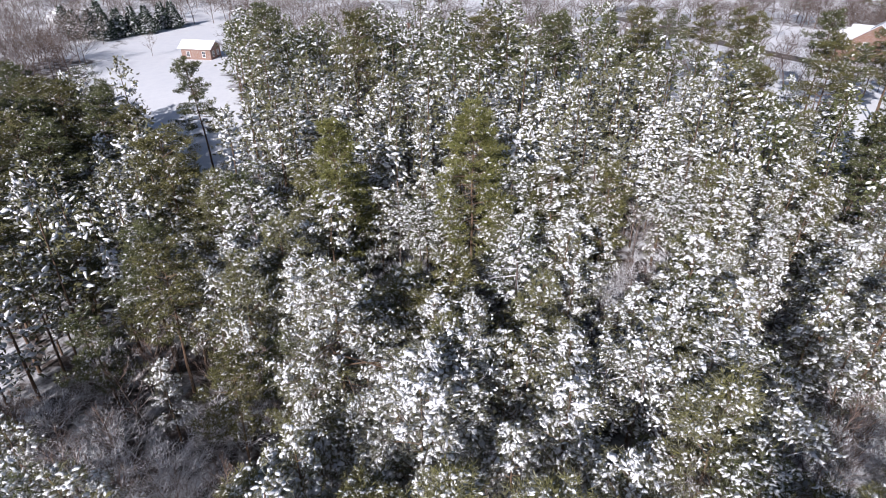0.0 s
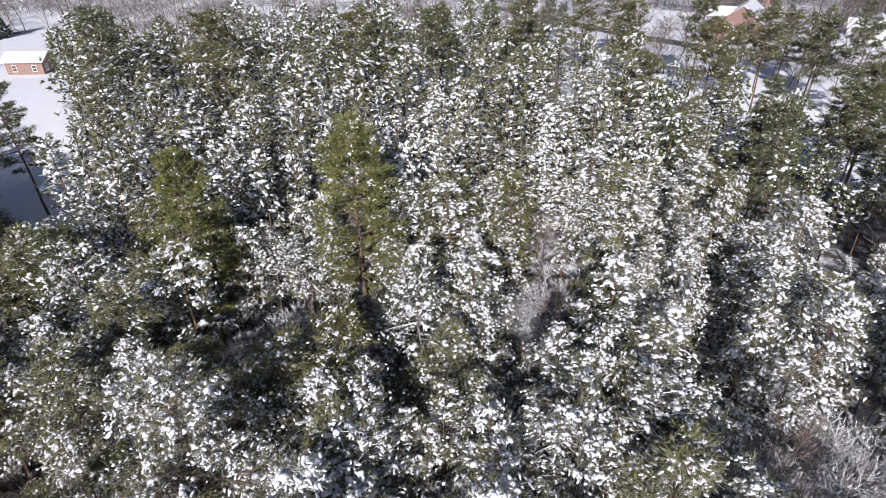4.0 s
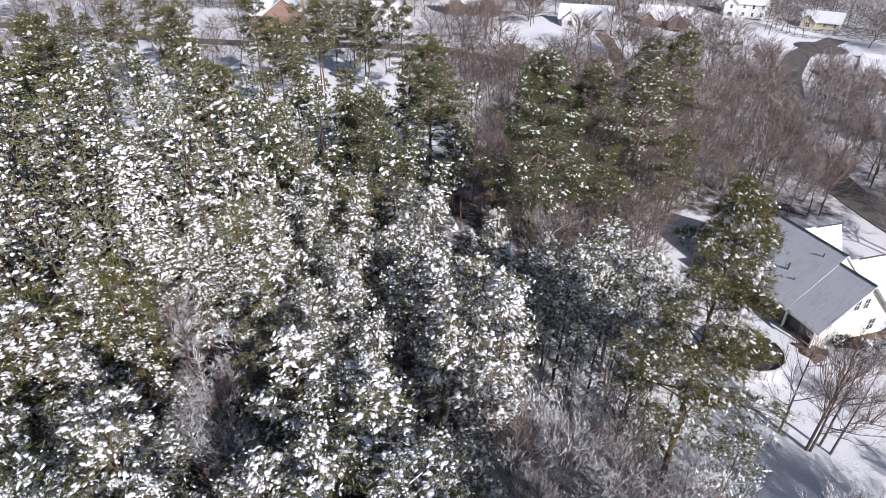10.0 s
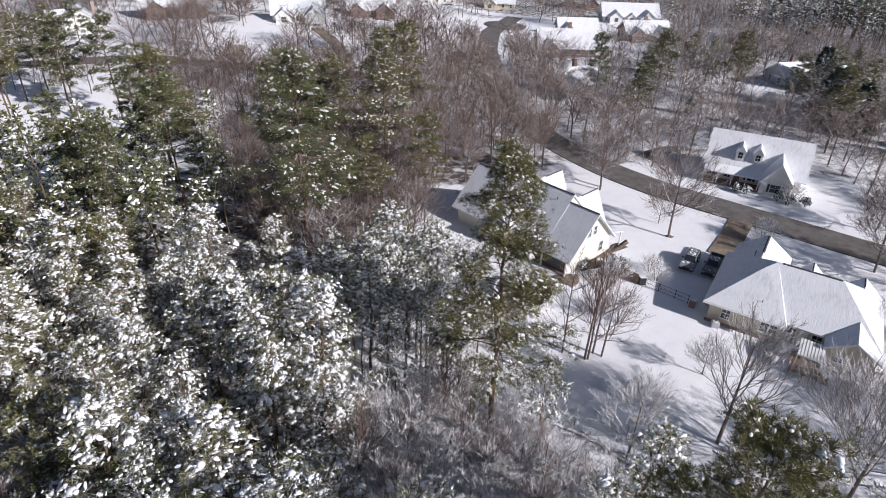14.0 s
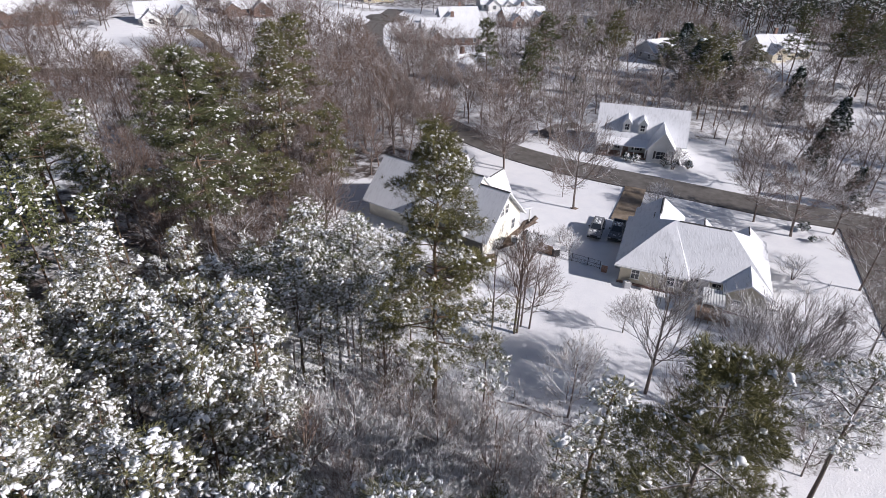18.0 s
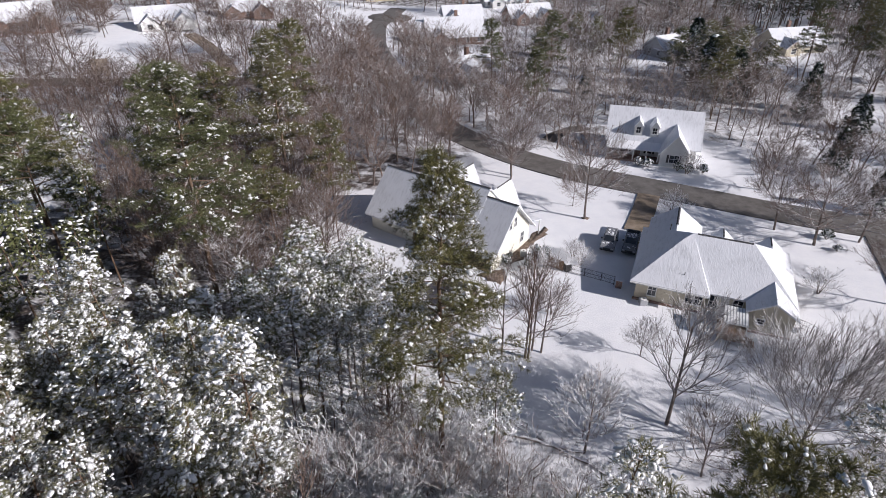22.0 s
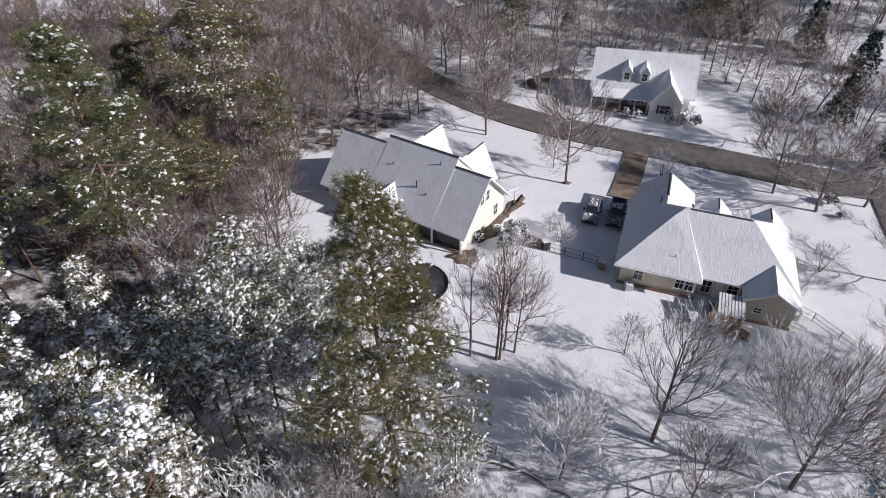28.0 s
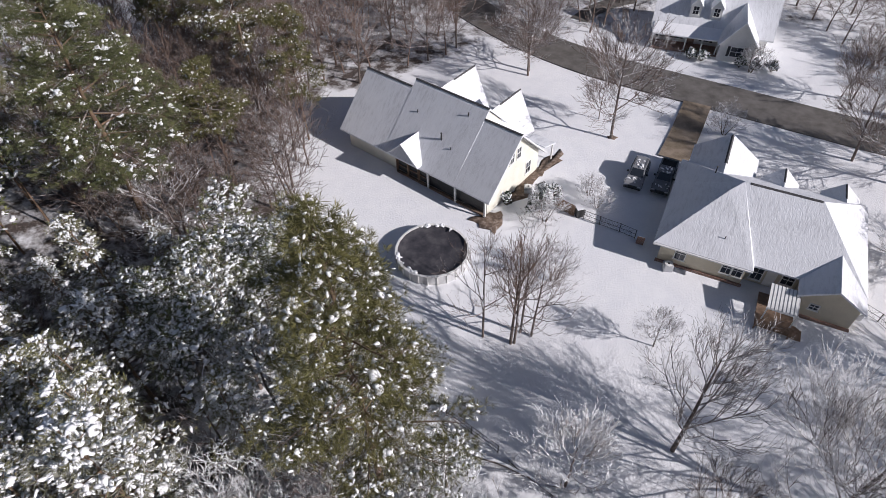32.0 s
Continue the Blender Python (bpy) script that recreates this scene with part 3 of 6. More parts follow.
def cedar(seed, h, radius, snow, label):
    rng = random.Random(seed)
    root = new("cedar_tree")
    trunk, crown, white = Soup(), Soup(), Soup()
    path_tube(trunk, [Vector((0, 0, -0.3)), Vector((0, 0, h * 0.95))], 0.012 * h, 0.02, 6)
    for i in range(int(75 * h)):
        f = rng.random() ** 1.2
        a = rng.uniform(0, 6.283)
        r = radius * (1 - f) ** 0.8 * (0.5 + 0.5 * rng.random()) * (1 + 0.25 * math.sin(a * 3 + f * 9))
        p = Vector((math.cos(a) * r, math.sin(a) * r, h * (0.06 + 0.94 * f)))
        tuft(crown, rng, p, 0.75, (math.cos(a), math.sin(a), -0.15), 4, 0.16)
        if rng.random() < snow:
            clump(white, rng, p + Vector((0, 0, 0.12)), rng.uniform(0.12, 0.36), (math.cos(a), math.sin(a), -0.3), 0.4)
    put("trunk", trunk.mesh("trunk", M_BARKDARK), root)
    tagged(put("crown", crown.mesh("crown", M_NEEDLE3), root), kind="stuff")
    tagged(put("snow_load", white.mesh("snow_load", M_SNOWCLUMP, True), root), kind="stuff")
    return tagged(root, label, "tree", "cedars by the yards")


KINDS = {
    "A": [pine(10 + i, 29, 0.34, 4.5, 72, 0.4 if i else 0.2, M_NEEDLE2 if i else M_NEEDLE, "tall pine with olive-green crown and snow on its boughs", clump_size=0.19, spray=0.36, pads=2.5, tufts=9, blades=14, width=0.028, lumps=2, ragged=0.5, tip=0.85 if i else 0.65, lean=0.008) for i in range(2)],
    "L": [pine(151, 28, 0.46, 4.0, 56, 0.25, M_NEEDLE2, "lacy green pine with open limbs and a little snow", clump_size=0.18, spray=0.36, pads=2.5, tufts=9, blades=13, width=0.032, lumps=2, ragged=0.5, tip=0.55, bare=0.05, lean=0.01, bark=M_BARKDARK)],
    "K": [pine(141, 20, 0.46, 4.4, 54, 0.6, M_NEEDLE_FROST, "broad snowy pine on a long bare trunk", clump_size=0.2, spray=0.4, pads=1.9, tufts=5, blades=8, width=0.045, lumps=4, ragged=0.5, tip=0.5)],
    "T": [pine(14 + i, 26, 0.44 - 0.05 * (i % 3), 4.8, 46, 0.32, M_NEEDLE if i % 2 else M_NEEDLE2, "tall green pine lightly dusted with snow", clump_size=0.2, spray=0.52, bare=0.1, tufts=7, blades=8, width=0.055, lumps=2, pads=1.8, tip=0.5, ragged=0.5) for i in range(4)],
    "S": [pine(31 + i, 15, 0.2 + 0.08 * (i % 3), 2.4, 36, 0.6, M_NEEDLE_FROST if i % 3 else M_NEEDLE_FROST2, "young pine loaded with clumps of snow", "young_pine_tree", clump_size=0.225, spray=0.36, droop=-0.3, tufts=5, blades=8, width=0.04, pads=1.5, lumps=3, sag=0.7, tip=0.7, ragged=0.65, lean=0.05) for i in range(7)],
    "P": [pine(131 + i, 14, 0.5 + 0.06 * (i % 2), 2.2, 26, 0.6, M_NEEDLE if i % 2 else M_NEEDLE_FROST, "slender pine with a bare dark trunk and snowy crown", "slender_pine_tree", clump_size=0.19, spray=0.36, droop=-0.15, tufts=4, blades=8, width=0.045, pads=1.4, lumps=3, sag=0.6, tip=0.5, ragged=0.65, lean=0.04, bark=M_BARKDARK) for i in range(4)],
    "H": [pine(51 + i, 16, 0.2, 3.3, 46, 0.5, M_NEEDLE_FROST2 if i else M_NEEDLE2, "yellow-green pine with patches of snow", clump_size=0.2, spray=0.5, tufts=6, blades=9, width=0.045, pads=1.7, tip=0.55, ragged=0.55, lumps=4) for i in range(3)],
    "G": [pine(61 + i, 24, 0.26, 4.2, 84, 0.16, M_NEEDLE_YELLOW, "dense bushy green pine with little snow", clump_size=0.17, spray=0.5, tufts=7, blades=8, width=0.055, lumps=2, pads=1.5, tip=0.5) for i in range(2)],
    "C": [cedar(71 + i, 8.0, 2.4, 0.55, "dark evergreen with snow on its boughs") for i in range(2)],
    "D": [leafless(81 + i, 11.0, 1.12, 1.5, M_TWIG, (7, 6, 5), "bare spreading tree with frosted twigs", thin=0.013, up=0.32) for i in range(4)],
    "N": [leafless(91 + i, 13.0, 0.8, 1.5, M_TWIG_BROWN, (4, 3, 2), "slender leafless tree with brown twigs", up=0.65, thin=0.02) for i in range(5)],
    "E": [leafless(111 + i, 11.0, 1.0, 1.0, M_TWIG, (4, 4, 3), "bare grey tree with snow along its branches", thin=0.013, up=0.4) for i in range(3)],
    "B": [leafless(121 + i, 10.0, 1.1, 1.3, M_TWIG_DARK, (5, 5, 4), "leafless dark brown tree with dense twigs", thin=0.024, up=0.4) for i in range(2)],
    "V": [leafless(171, 14.0, 0.95, 1.5, M_TWIG_GREY, (6, 6, 4), "bare grey tree with ascending limbs on the snowy lawn", thin=0.012, up=0.6)],
    "W": [leafless(173, 13.0, 1.3, 2.3, M_TWIG_GREY, (8, 7, 6), "broad bare tree with a dense grey crown of twigs", thin=0.011, up=0.4)],
    "R": [leafless(161, 8.0, 1.05, 1.8, M_FROST, (6, 5, 4), "small rounded bare tree frosted pale pink-grey", thin=0.015, up=0.5)],
    "F": [leafless(101 + i, 8.0, 1.1, 0.8, M_FROST, (5, 4, 2), "small bare tree coated with white snow", stems=4, thin=0.019, up=0.2) for i in range(3)],
}
HEIGHT = {"A": 29, "L": 28, "K": 20, "T": 26, "S": 15, "P": 14, "H": 16, "G": 24, "C": 8, "D": 11, "E": 11, "N": 13, "F": 8, "R": 8, "V": 14, "W": 13, "B": 10}
USED = {k: 0 for k in KINDS}
rt = random.Random(7)


def plant(kind, x, y, h, wide=1.0):
    """Stands a tree of that kind and height on the ground."""
    made = KINDS[kind]
    i = USED[kind]
    USED[kind] += 1
    s = h / HEIGHT[kind]
    m = pose(x, y, level(x, y), rt.uniform(-1.2, 1.2), rt.uniform(-1.2, 1.2), rt.uniform(0, 360))
    size = Matrix.Diagonal((s * wide, s * wide, s, 1))
    if i < len(made):
        made[i].matrix_basis = m @ size
        return made[i]
    a, b, c = made[i % len(made)].scale
    return copy_thing(made[i % len(made)], m @ size @ Matrix.Diagonal((1 / a, 1 / b, 1 / c, 1)))


# ---- houses ----
def roof_gable(s, u0, u1, v0, v1, ze, zr, axis, over=0.4, thick=0.2):
    """Two slopes with the ridge along u or v."""
    if axis == "u":
        m, k = (v0 + v1) / 2, (zr - ze) / ((v1 - v0) / 2)
        a, b, lo = u0 - over, u1 + over, ze - k * over
        s.slab([[(a, v0 - over, lo), (b, v0 - over, lo), (b, m, zr), (a, m, zr)], [(a, m, zr), (b, m, zr), (b, v1 + over, lo), (a, v1 + over, lo)]], thick)
    else:
        m, k = (u0 + u1) / 2, (zr - ze) / ((u1 - u0) / 2)
        a, b, lo = v0 - over, v1 + over, ze - k * over
        s.slab([[(u0 - over, b, lo), (u0 - over, a, lo), (m, a, zr), (m, b, zr)], [(m, b, zr), (m, a, zr), (u1 + over, a, lo), (u1 + over, b, lo)]], thick)


def roof_hip(s, u0, u1, v0, v1, ze, zr, ra, rb, over=0.4, thick=0.2, m=None):
    """Four slopes with the ridge along u from ra to rb."""
    m = (v0 + v1) / 2 if m is None else m
    a, b, c, d = u0 - over, u1 + over, v0 - over, v1 + over
    lo = ze - 0.2
    p, q = (ra, m, zr), (rb, m, zr)
    s.slab([[(a, c, lo), (b, c, lo), q, p], [(b, c, lo), (b, d, lo), q], [(b, d, lo), (a, d, lo), p, q], [(a, d, lo), (a, c, lo), p]], thick)


def walls_gable(s, u0, u1, v0, v1, z0, ze, zr, axis):
    """A closed block of wall under a gable roof."""
    if axis == "u":
        m = (v0 + v1) / 2
        vs = [(u, v, z) for u in (u0, u1) for v, z in ((v0, z0), (v1, z0), (v1, ze), (m, zr), (v0, ze))]
    else:
        m = (u0 + u1) / 2
        vs = [(u, v, z) for v in (v1, v0) for u, z in ((u0, z0), (u1, z0), (u1, ze), (m, zr), (u0, ze))]
    s.add(vs, [(4, 3, 2, 1, 0), (5, 6, 7, 8, 9), (0, 1, 6, 5), (1, 2, 7, 6), (2, 3, 8, 7), (3, 4, 9, 8), (4, 0, 5, 9)])


def window(parent, m, w=0.95, h=1.45, shutters=False, frame_mat=None):
    """A sash window in a wall: surround, sill, two panes and a meeting rail. Local x along the wall, y outwards."""
    fm = frame_mat or M_TRIM
    s = Soup()
    t = 0.09
    s.box(-w / 2 - t, -w / 2, -0.03, 0.07, -t, h + t).box(w / 2, w / 2 + t, -0.03, 0.07, -t, h + t)
    s.box(-w / 2, w / 2, -0.03, 0.07, h, h + t)
    wd = put("window", s.mesh("window", fm), parent, m)
    put("sill", Soup().box(-w / 2 - 0.14, w / 2 + 0.14, -0.03, 0.12, -t - 0.05, 0.0).mesh("sill", fm), wd)
    put("rail", Soup().box(-w / 2, w / 2, -0.02, 0.055, h / 2 - 0.035, h / 2 + 0.035).box(-0.02, 0.02, -0.02, 0.05, 0, h).mesh("rail", fm), wd)
    for z0, z1 in ((0.0, h / 2 - 0.035), (h / 2 + 0.035, h)):
        put("pane", Soup().box(-w / 2, w / 2, 0.0, 0.03, z0, z1).mesh("pane", M_GLASS), wd)
    if shutters:
        for sx in (-1, 1):
            x = sx * (w / 2 + t + 0.22)
            put("shutter", Soup().box(x - 0.19, x + 0.19, 0.0, 0.05, -0.05, h + 0.05).mesh("shutter", M_DARK), wd)
    return wd


def wall_at(u, v, z, facing):
    """The pose of a thing on a wall that faces -v, +v, -u or +u."""
    return pose(u, v, z, 0, 0, {"-v": 180, "+v": 0, "+u": -90, "-u": 90}[facing])


def house_root(x, y, turn, label, base=None):
    r = new("house")
    r.matrix_basis = pose(x, y, level(x, y) if base is None else base, 0, 0, turn)
    return tagged(r, label, "house", "houses of the neighbourhood")


def pipe(parent, u, v, z, h=0.5, r=0.06):
    put("vent_pipe", Soup().tube((u, v, z - 0.4), (u, v, z + h), r, r, 8).tube((u, v, z + h), (u, v, z + h + 0.04), r * 1.3, r * 1.3, 8).mesh("vent_pipe", M_DARK), parent)


def ridge_cap(parent, p, q, w=0.16):
    """A strip of bare shingles along a ridge, where the snow has slid off."""
    p, q = Vector(p), Vector(q)
    d = (q - p).normalized()
    n = Vector((-d.y, d.x, 0)).normalized() * w
    up = Vector((0, 0, 0.03))
    s = Soup()
    s.slab([[tuple(p - n - up * 3), tuple(q - n - up * 3), tuple(q + up), tuple(p + up)], [tuple(p + up), tuple(q + up), tuple(q + n - up * 3), tuple(p + n - up * 3)]], 0.03)
    put("ridge_cap", s.mesh("ridge_cap", M_RIDGE), parent, label="bare dark shingles")


def house_cream():
    """The hip-roofed house beside the trucks. u along its back wall, v towards the street."""
    r = house_root(15.87, 59.18, -19.7, "single-storey cream house under a snow-covered hip roof")
    E, W = 3.15, M_CREAM
    w = Soup()
    w.box(0.35, 8.2, 0.35, 13, 0, E - 0.15)
    put("wall", w.mesh("wall", W), r)
    put("wall", Soup().box(8.2, 17.0, 1.35, 12.8, 0, E - 0.15).mesh("wall", W), r)
    g = Soup()
    walls_gable(g, 12.8, 17.5, -1.1, 3.0, 0, E - 0.1, E + 1.3, "v")
    put("wall", g.mesh("wall", W), r)
    g = Soup()
    walls_gable(g, 0.7, 6.9, 12, 16.6, 0, E - 0.1, E + 2.1, "v")
    put("wall", g.mesh("wall", W), r)
    for a, b, zr in ((8.2, 11.2, 1.3), (13.9, 16.9, 1.2)):
        g = Soup()
        walls_gable(g, a, b, 11, 14.0, 0, E - 0.1, E + zr, "v")
        put("wall", g.mesh("wall", W), r)
    s = Soup()
    roof_hip(s, 0, 17.5, 0.8, 13.4, E, E + 3.75, 5.7, 12.6)
    put("roof", s.mesh("roof", M_ROOF), r, label="main roof under thin streaked snow")
    s = Soup()
    # wing with its ridge along v
    a, b, c, d, lo = -0.4, 8.6, -0.4, 9.5, E - 0.2
    p, q = (4.6, 5.9, E + 3.2), (5.7, 7.1, E + 3.74)
    s.slab([[(a, c, lo), (b, c, lo), p], [(b, c, lo), (b, d, lo), q, p], [(a, d, lo), (a, c, lo), p, q]], 0.2)
    put("roof", s.mesh("roof", M_ROOF), r)
    s = Soup()
    roof_gable(s, 12.8, 17.5, -1.3, 6.0, E, E + 1.45, "v", 0.35)
    put("roof", s.mesh("roof", M_ROOF), r)
    s = Soup()
    roof_gable(s, 0.7, 6.9, 7.5, 16.8, E, E + 2.2, "v", 0.35)
    put("roof", s.mesh("roof", M_ROOF), r)
    for a, b, zr in ((8.2, 11.2, 1.4), (13.9, 16.9, 1.3)):
        s = Soup()
        roof_gable(s, a, b, 9.5, 14.2, E, E + zr, "v", 0.3)
        put("roof", s.mesh("roof", M_ROOF), r)
    put("foundation", Soup().box(0.2, 8.35, 0.15, 0.36, -0.1, 0.25).mesh("foundation", M_BRICK2), r)
    put("foundation", Soup().box(12.7, 17.6, -1.3, -1.1, -0.1, 0.25).mesh("foundation", M_BRICK2), r)
    put("gutter", Soup().box(-0.4, 8.6, -0.52, -0.38, E - 0.42, E - 0.28).mesh("gutter", M_TRIM), r)
    for u in (2.3, 6.6, 7.5):
        window(r, wall_at(u, 0.35, 1.0, "-v"), 0.9, 1.5)
    window(r, wall_at(9.3, 1.35, 0.5, "-v"), 0.9, 1.7)
    window(r, wall_at(11.9, 1.35, 0.95, "-v"), 1.0, 1.2)
    window(r, wall_at(14.2, -1.1, 1.3, "-v"), 0.7, 0.6)
    put("door", Soup().box(-0.45, 0.45, -0.02, 0.06, 0, 2.05).mesh("door", M_TRIM), r, wall_at(10.5, 1.35, 0.1, "-v"))
    put("garage_door", Soup().box(-2.4, 2.4, -0.02, 0.05, 0, 2.2).mesh("garage_door", M_TRIM), r, wall_at(3.8, 16.6, 0.05, "+v"))
    for v in (4.0, 8.0):
        window(r, wall_at(0.35, v, 0.9, "-u"), 0.9, 1.4)
        window(r, wall_at(17.0, v, 0.9, "+u"), 0.9, 1.4)
    ridge_cap(r, (6.2, 7.1, E + 3.78), (12.5, 7.1, E + 3.78))
    ridge_cap(r, (3.8, 11.6, E + 2.23), (3.8, 17.0, E + 2.23))
    for u, zr in ((9.7, 1.42), (15.4, 1.32)):
        ridge_cap(r, (u, 12.0, E + zr), (u, 14.4, E + zr), 0.1)
    pipe(r, 5.5, 1.6, E + 0.95, 0.22, 0.04)
    pipe(r, 3.0, 8.6, E + 3.2, 0.4)
    return r


def house_pale():
    """The steep-roofed house behind the pool. u along its ridge to the west, v towards the street."""
    r = house_root(-0.9, 63.9, 147.5, "one-and-a-half-storey pale yellow house with a steep snowy roof")
    E, R, L, D = 2.9, 8.0, 21.5, 10.5
    # v runs towards the street as -y of the root
    g = Soup()
    walls_gable(g, 0.3, 5.0, -D + 0.3, -0.3, 0, E, R - 0.25, "u")
    put("wall", g.mesh("wall", M_PALE), r)
    g = Soup()
    walls_gable(g, 4.7, 14.2, -D - 1.3, -0.32, 0, E, R + 0.5, "u")
    put("wall", g.mesh("wall", M_PALE), r)
    g = Soup()
    walls_gable(g, 14.2, L - 0.3, -D + 0.3, -0.35, 0, E, R - 0.1, "u")
    put("wall", g.mesh("wall", M_PALE), r)
    s = Soup()
    roof_gable(s, 0, 4.9, -D, 0, E, R, "u", 0.4)
    put("roof", s.mesh("roof", M_ROOF), r)
    s = Soup()
    roof_gable(s, 4.8, 14.3, -D - 1.6, 0.02, E, R + 0.85, "u", 0.4)
    put("roof", s.mesh("roof", M_ROOF), r, label="steep main roof under streaked snow")
    s = Soup()
    roof_gable(s, 14.5, L, -D - 0.2, -0.02, E, R + 0.15, "u", 0.4)
    put("roof", s.mesh("roof", M_ROOF), r)
    # cross gable over the porch, facing the pool
    s = Soup()
    roof_gable(s, 9.4, 13.4, -4.6, 0.6, E + 0.3, E + 2.2, "v", 0.3)
    put("roof", s.mesh("roof", M_ROOF), r)
    for a, b, top in ((3.4, 7.6, 7.0), (9.8, 14.4, 7.8)):
        g = Soup()
        walls_gable(g, a, b, -D - 2.6, -D + 3, 0, E + 0.2, top, "v")
        put("wall", g.mesh("wall", M_WHITE), r)
        s = Soup()
        roof_gable(s, a, b, -D - 2.8, -6.6, E + 0.2, top + 0.2, "v", 0.35)
        put("roof", s.mesh("roof", M_ROOF), r)
    s = Soup()
    s.slab([[(-0.3, -D - 2.6, E - 0.4), (-0.3, -D, E + 0.45), (2.6, -D, E + 0.45), (2.6, -D - 2.6, E - 0.4)]], 0.15)
    put("porch_roof", s.mesh("porch_roof", M_ROOF), r)
    for u in (0.0, 2.4):
        put("porch_post", Soup().box(u - 0.08, u + 0.08, -D - 2.45, -D - 2.3, 0, E - 0.4).mesh("porch_post", M_TRIM), r)
    ridge_cap(r, (-0.4, -D / 2, R + 0.03), (4.4, -D / 2, R + 0.03))
    ridge_cap(r, (4.4, -D / 2 - 0.79, R + 0.88), (14.7, -D / 2 - 0.79, R + 0.88))
    ridge_cap(r, (14.8, -D / 2 - 0.11, R + 0.18), (L + 0.4, -D / 2 - 0.11, R + 0.18))
    for u, top in ((5.5, 7.2), (12.1, 8.0)):
        ridge_cap(r, (u, -D - 3.1, top + 0.03), (u, -D + 1.0, top + 0.03), 0.12)
    # gable windows
    for v, z in ((-5.9, 4.4), (-4.6, 4.4)):
        window(r, wall_at(0.3, v, z, "-u"), 0.7, 1.3)
    window(r, wall_at(0.3, -8.1, 1.0, "-u"), 0.9, 1.5)
    # back porch: screen posts and dark screening under the eave
    put("porch_floor", Soup().box(0.6, 13, -0.2, 0.15, 0, 0.18).mesh("porch_floor", M_WOOD), r)
    put("screen", Soup().box(0.45, 13.1, -0.28, -0.24, 0.2, E - 0.12).mesh("screen", M_DARK), r)
    for u in (9.8, 11.4, 13.1):
        put("porch_post", Soup().box(u - 0.07, u + 0.07, -0.24, 0.05, 0, E - 0.1).mesh("porch_post", M_WOOD), r)
    put("porch_rail", Soup().box(8.3, 13.1, -0.22, -0.1, 0.95, 1.05).mesh("porch_rail", M_WOOD), r)
    for u in (0.25, 4.3, 8.2):
        put("porch_post", Soup().box(u - 0.1, u + 0.1, 0.05, 0.25, 0, E - 0.25).mesh("porch_post", M_TRIM), r)
    pipe(r, 8.2, -2.4, 5.2, 0.9, 0.09)
    pipe(r, 6.6, -2.0, 4.8, 0.3)
    pipe(r, 6.4, -4.9, 7.6, 0.5)
    pipe(r, 12.6, -3.6, 6.4, 0.3)
    return r


def house_cape():
    """The white house across the street, with two dormers and a porch."""
    r = house_root(21.5, 105.9, -13, "white cape house with two dormers and a snowy roof")
    E, R, L, D = 3.0, 8.2, 16.3, 9.5
    g = Soup()
    walls_gable(g, 0.3, L - 0.3, 0.3, D - 0.3, 0, E, R - 0.2, "u")
    put("wall", g.mesh("wall", M_WHITE), r)
    s = Soup()
    roof_gable(s, 0, L, 0, D, E, R, "u", 0.4)
    put("roof", s.mesh("roof", M_ROOF), r)
    g = Soup()
    walls_gable(g, 9.6, 14.4, -3.2, 3, 0, E, E + 3.0, "v")
    put("wall", g.mesh("wall", M_WHITE), r)
    s = Soup()
    roof_gable(s, 9.6, 14.4, -3.4, 4.5, E, E + 3.2, "v", 0.35)
    put("roof", s.mesh("roof", M_ROOF), r)
    s = Soup()
    s.slab([[(0, -2.4, E - 0.5), (9.6, -2.4, E - 0.5), (9.6, 0.1, E + 0.15), (0, 0.1, E + 0.15)]], 0.18)
    put("porch_roof", s.mesh("porch_roof", M_SNOW), r)
    put("porch_floor", Soup().box(0.1, 9.6, -2.3, 0.3, 0, 0.35).mesh("porch_floor", M_BRICK2), r)
    for u in (0.2, 2.5, 4.9, 7.2, 9.3):
        put("porch_post", Soup().box(u - 0.09, u + 0.09, -2.3, -2.12, 0.35, E - 0.6).mesh("porch_post", M_TRIM), r)
    for u in (5.3, 8.2):
        g = Soup()
        walls_gable(g, u - 0.75, u + 0.75, 0.9, 3.5, E + 0.9, E + 3.0, E + 3.9, "v")
        d = put("dormer", g.mesh("dormer", M_WHITE), r)
        s = Soup()
        roof_gable(s, u - 0.75, u + 0.75, 0.75, 4.4, E + 3.0, E + 4.0, "v", 0.2, 0.12)
        put("roof", s.mesh("roof", M_SNOW), d)
        window(r, wall_at(u, 0.9, E + 1.5, "-v"), 0.75, 1.15)
    for u in (1.5, 3.6, 7.8):
        window(r, wall_at(u, 0.3, 0.9, "-v"), 0.9, 1.5, True)
    put("door", Soup().box(-0.5, 0.5, -0.02, 0.06, 0, 2.05).mesh("door", M_BRICK), r, wall_at(5.7, 0.3, 0.36, "-v"))
    window(r, wall_at(12.0, -3.2, 0.9, "-v"), 1.6, 1.4, True)
    window(r, wall_at(L - 0.3, 5.0, 0.9, "+u"), 0.9, 1.4)
    return r


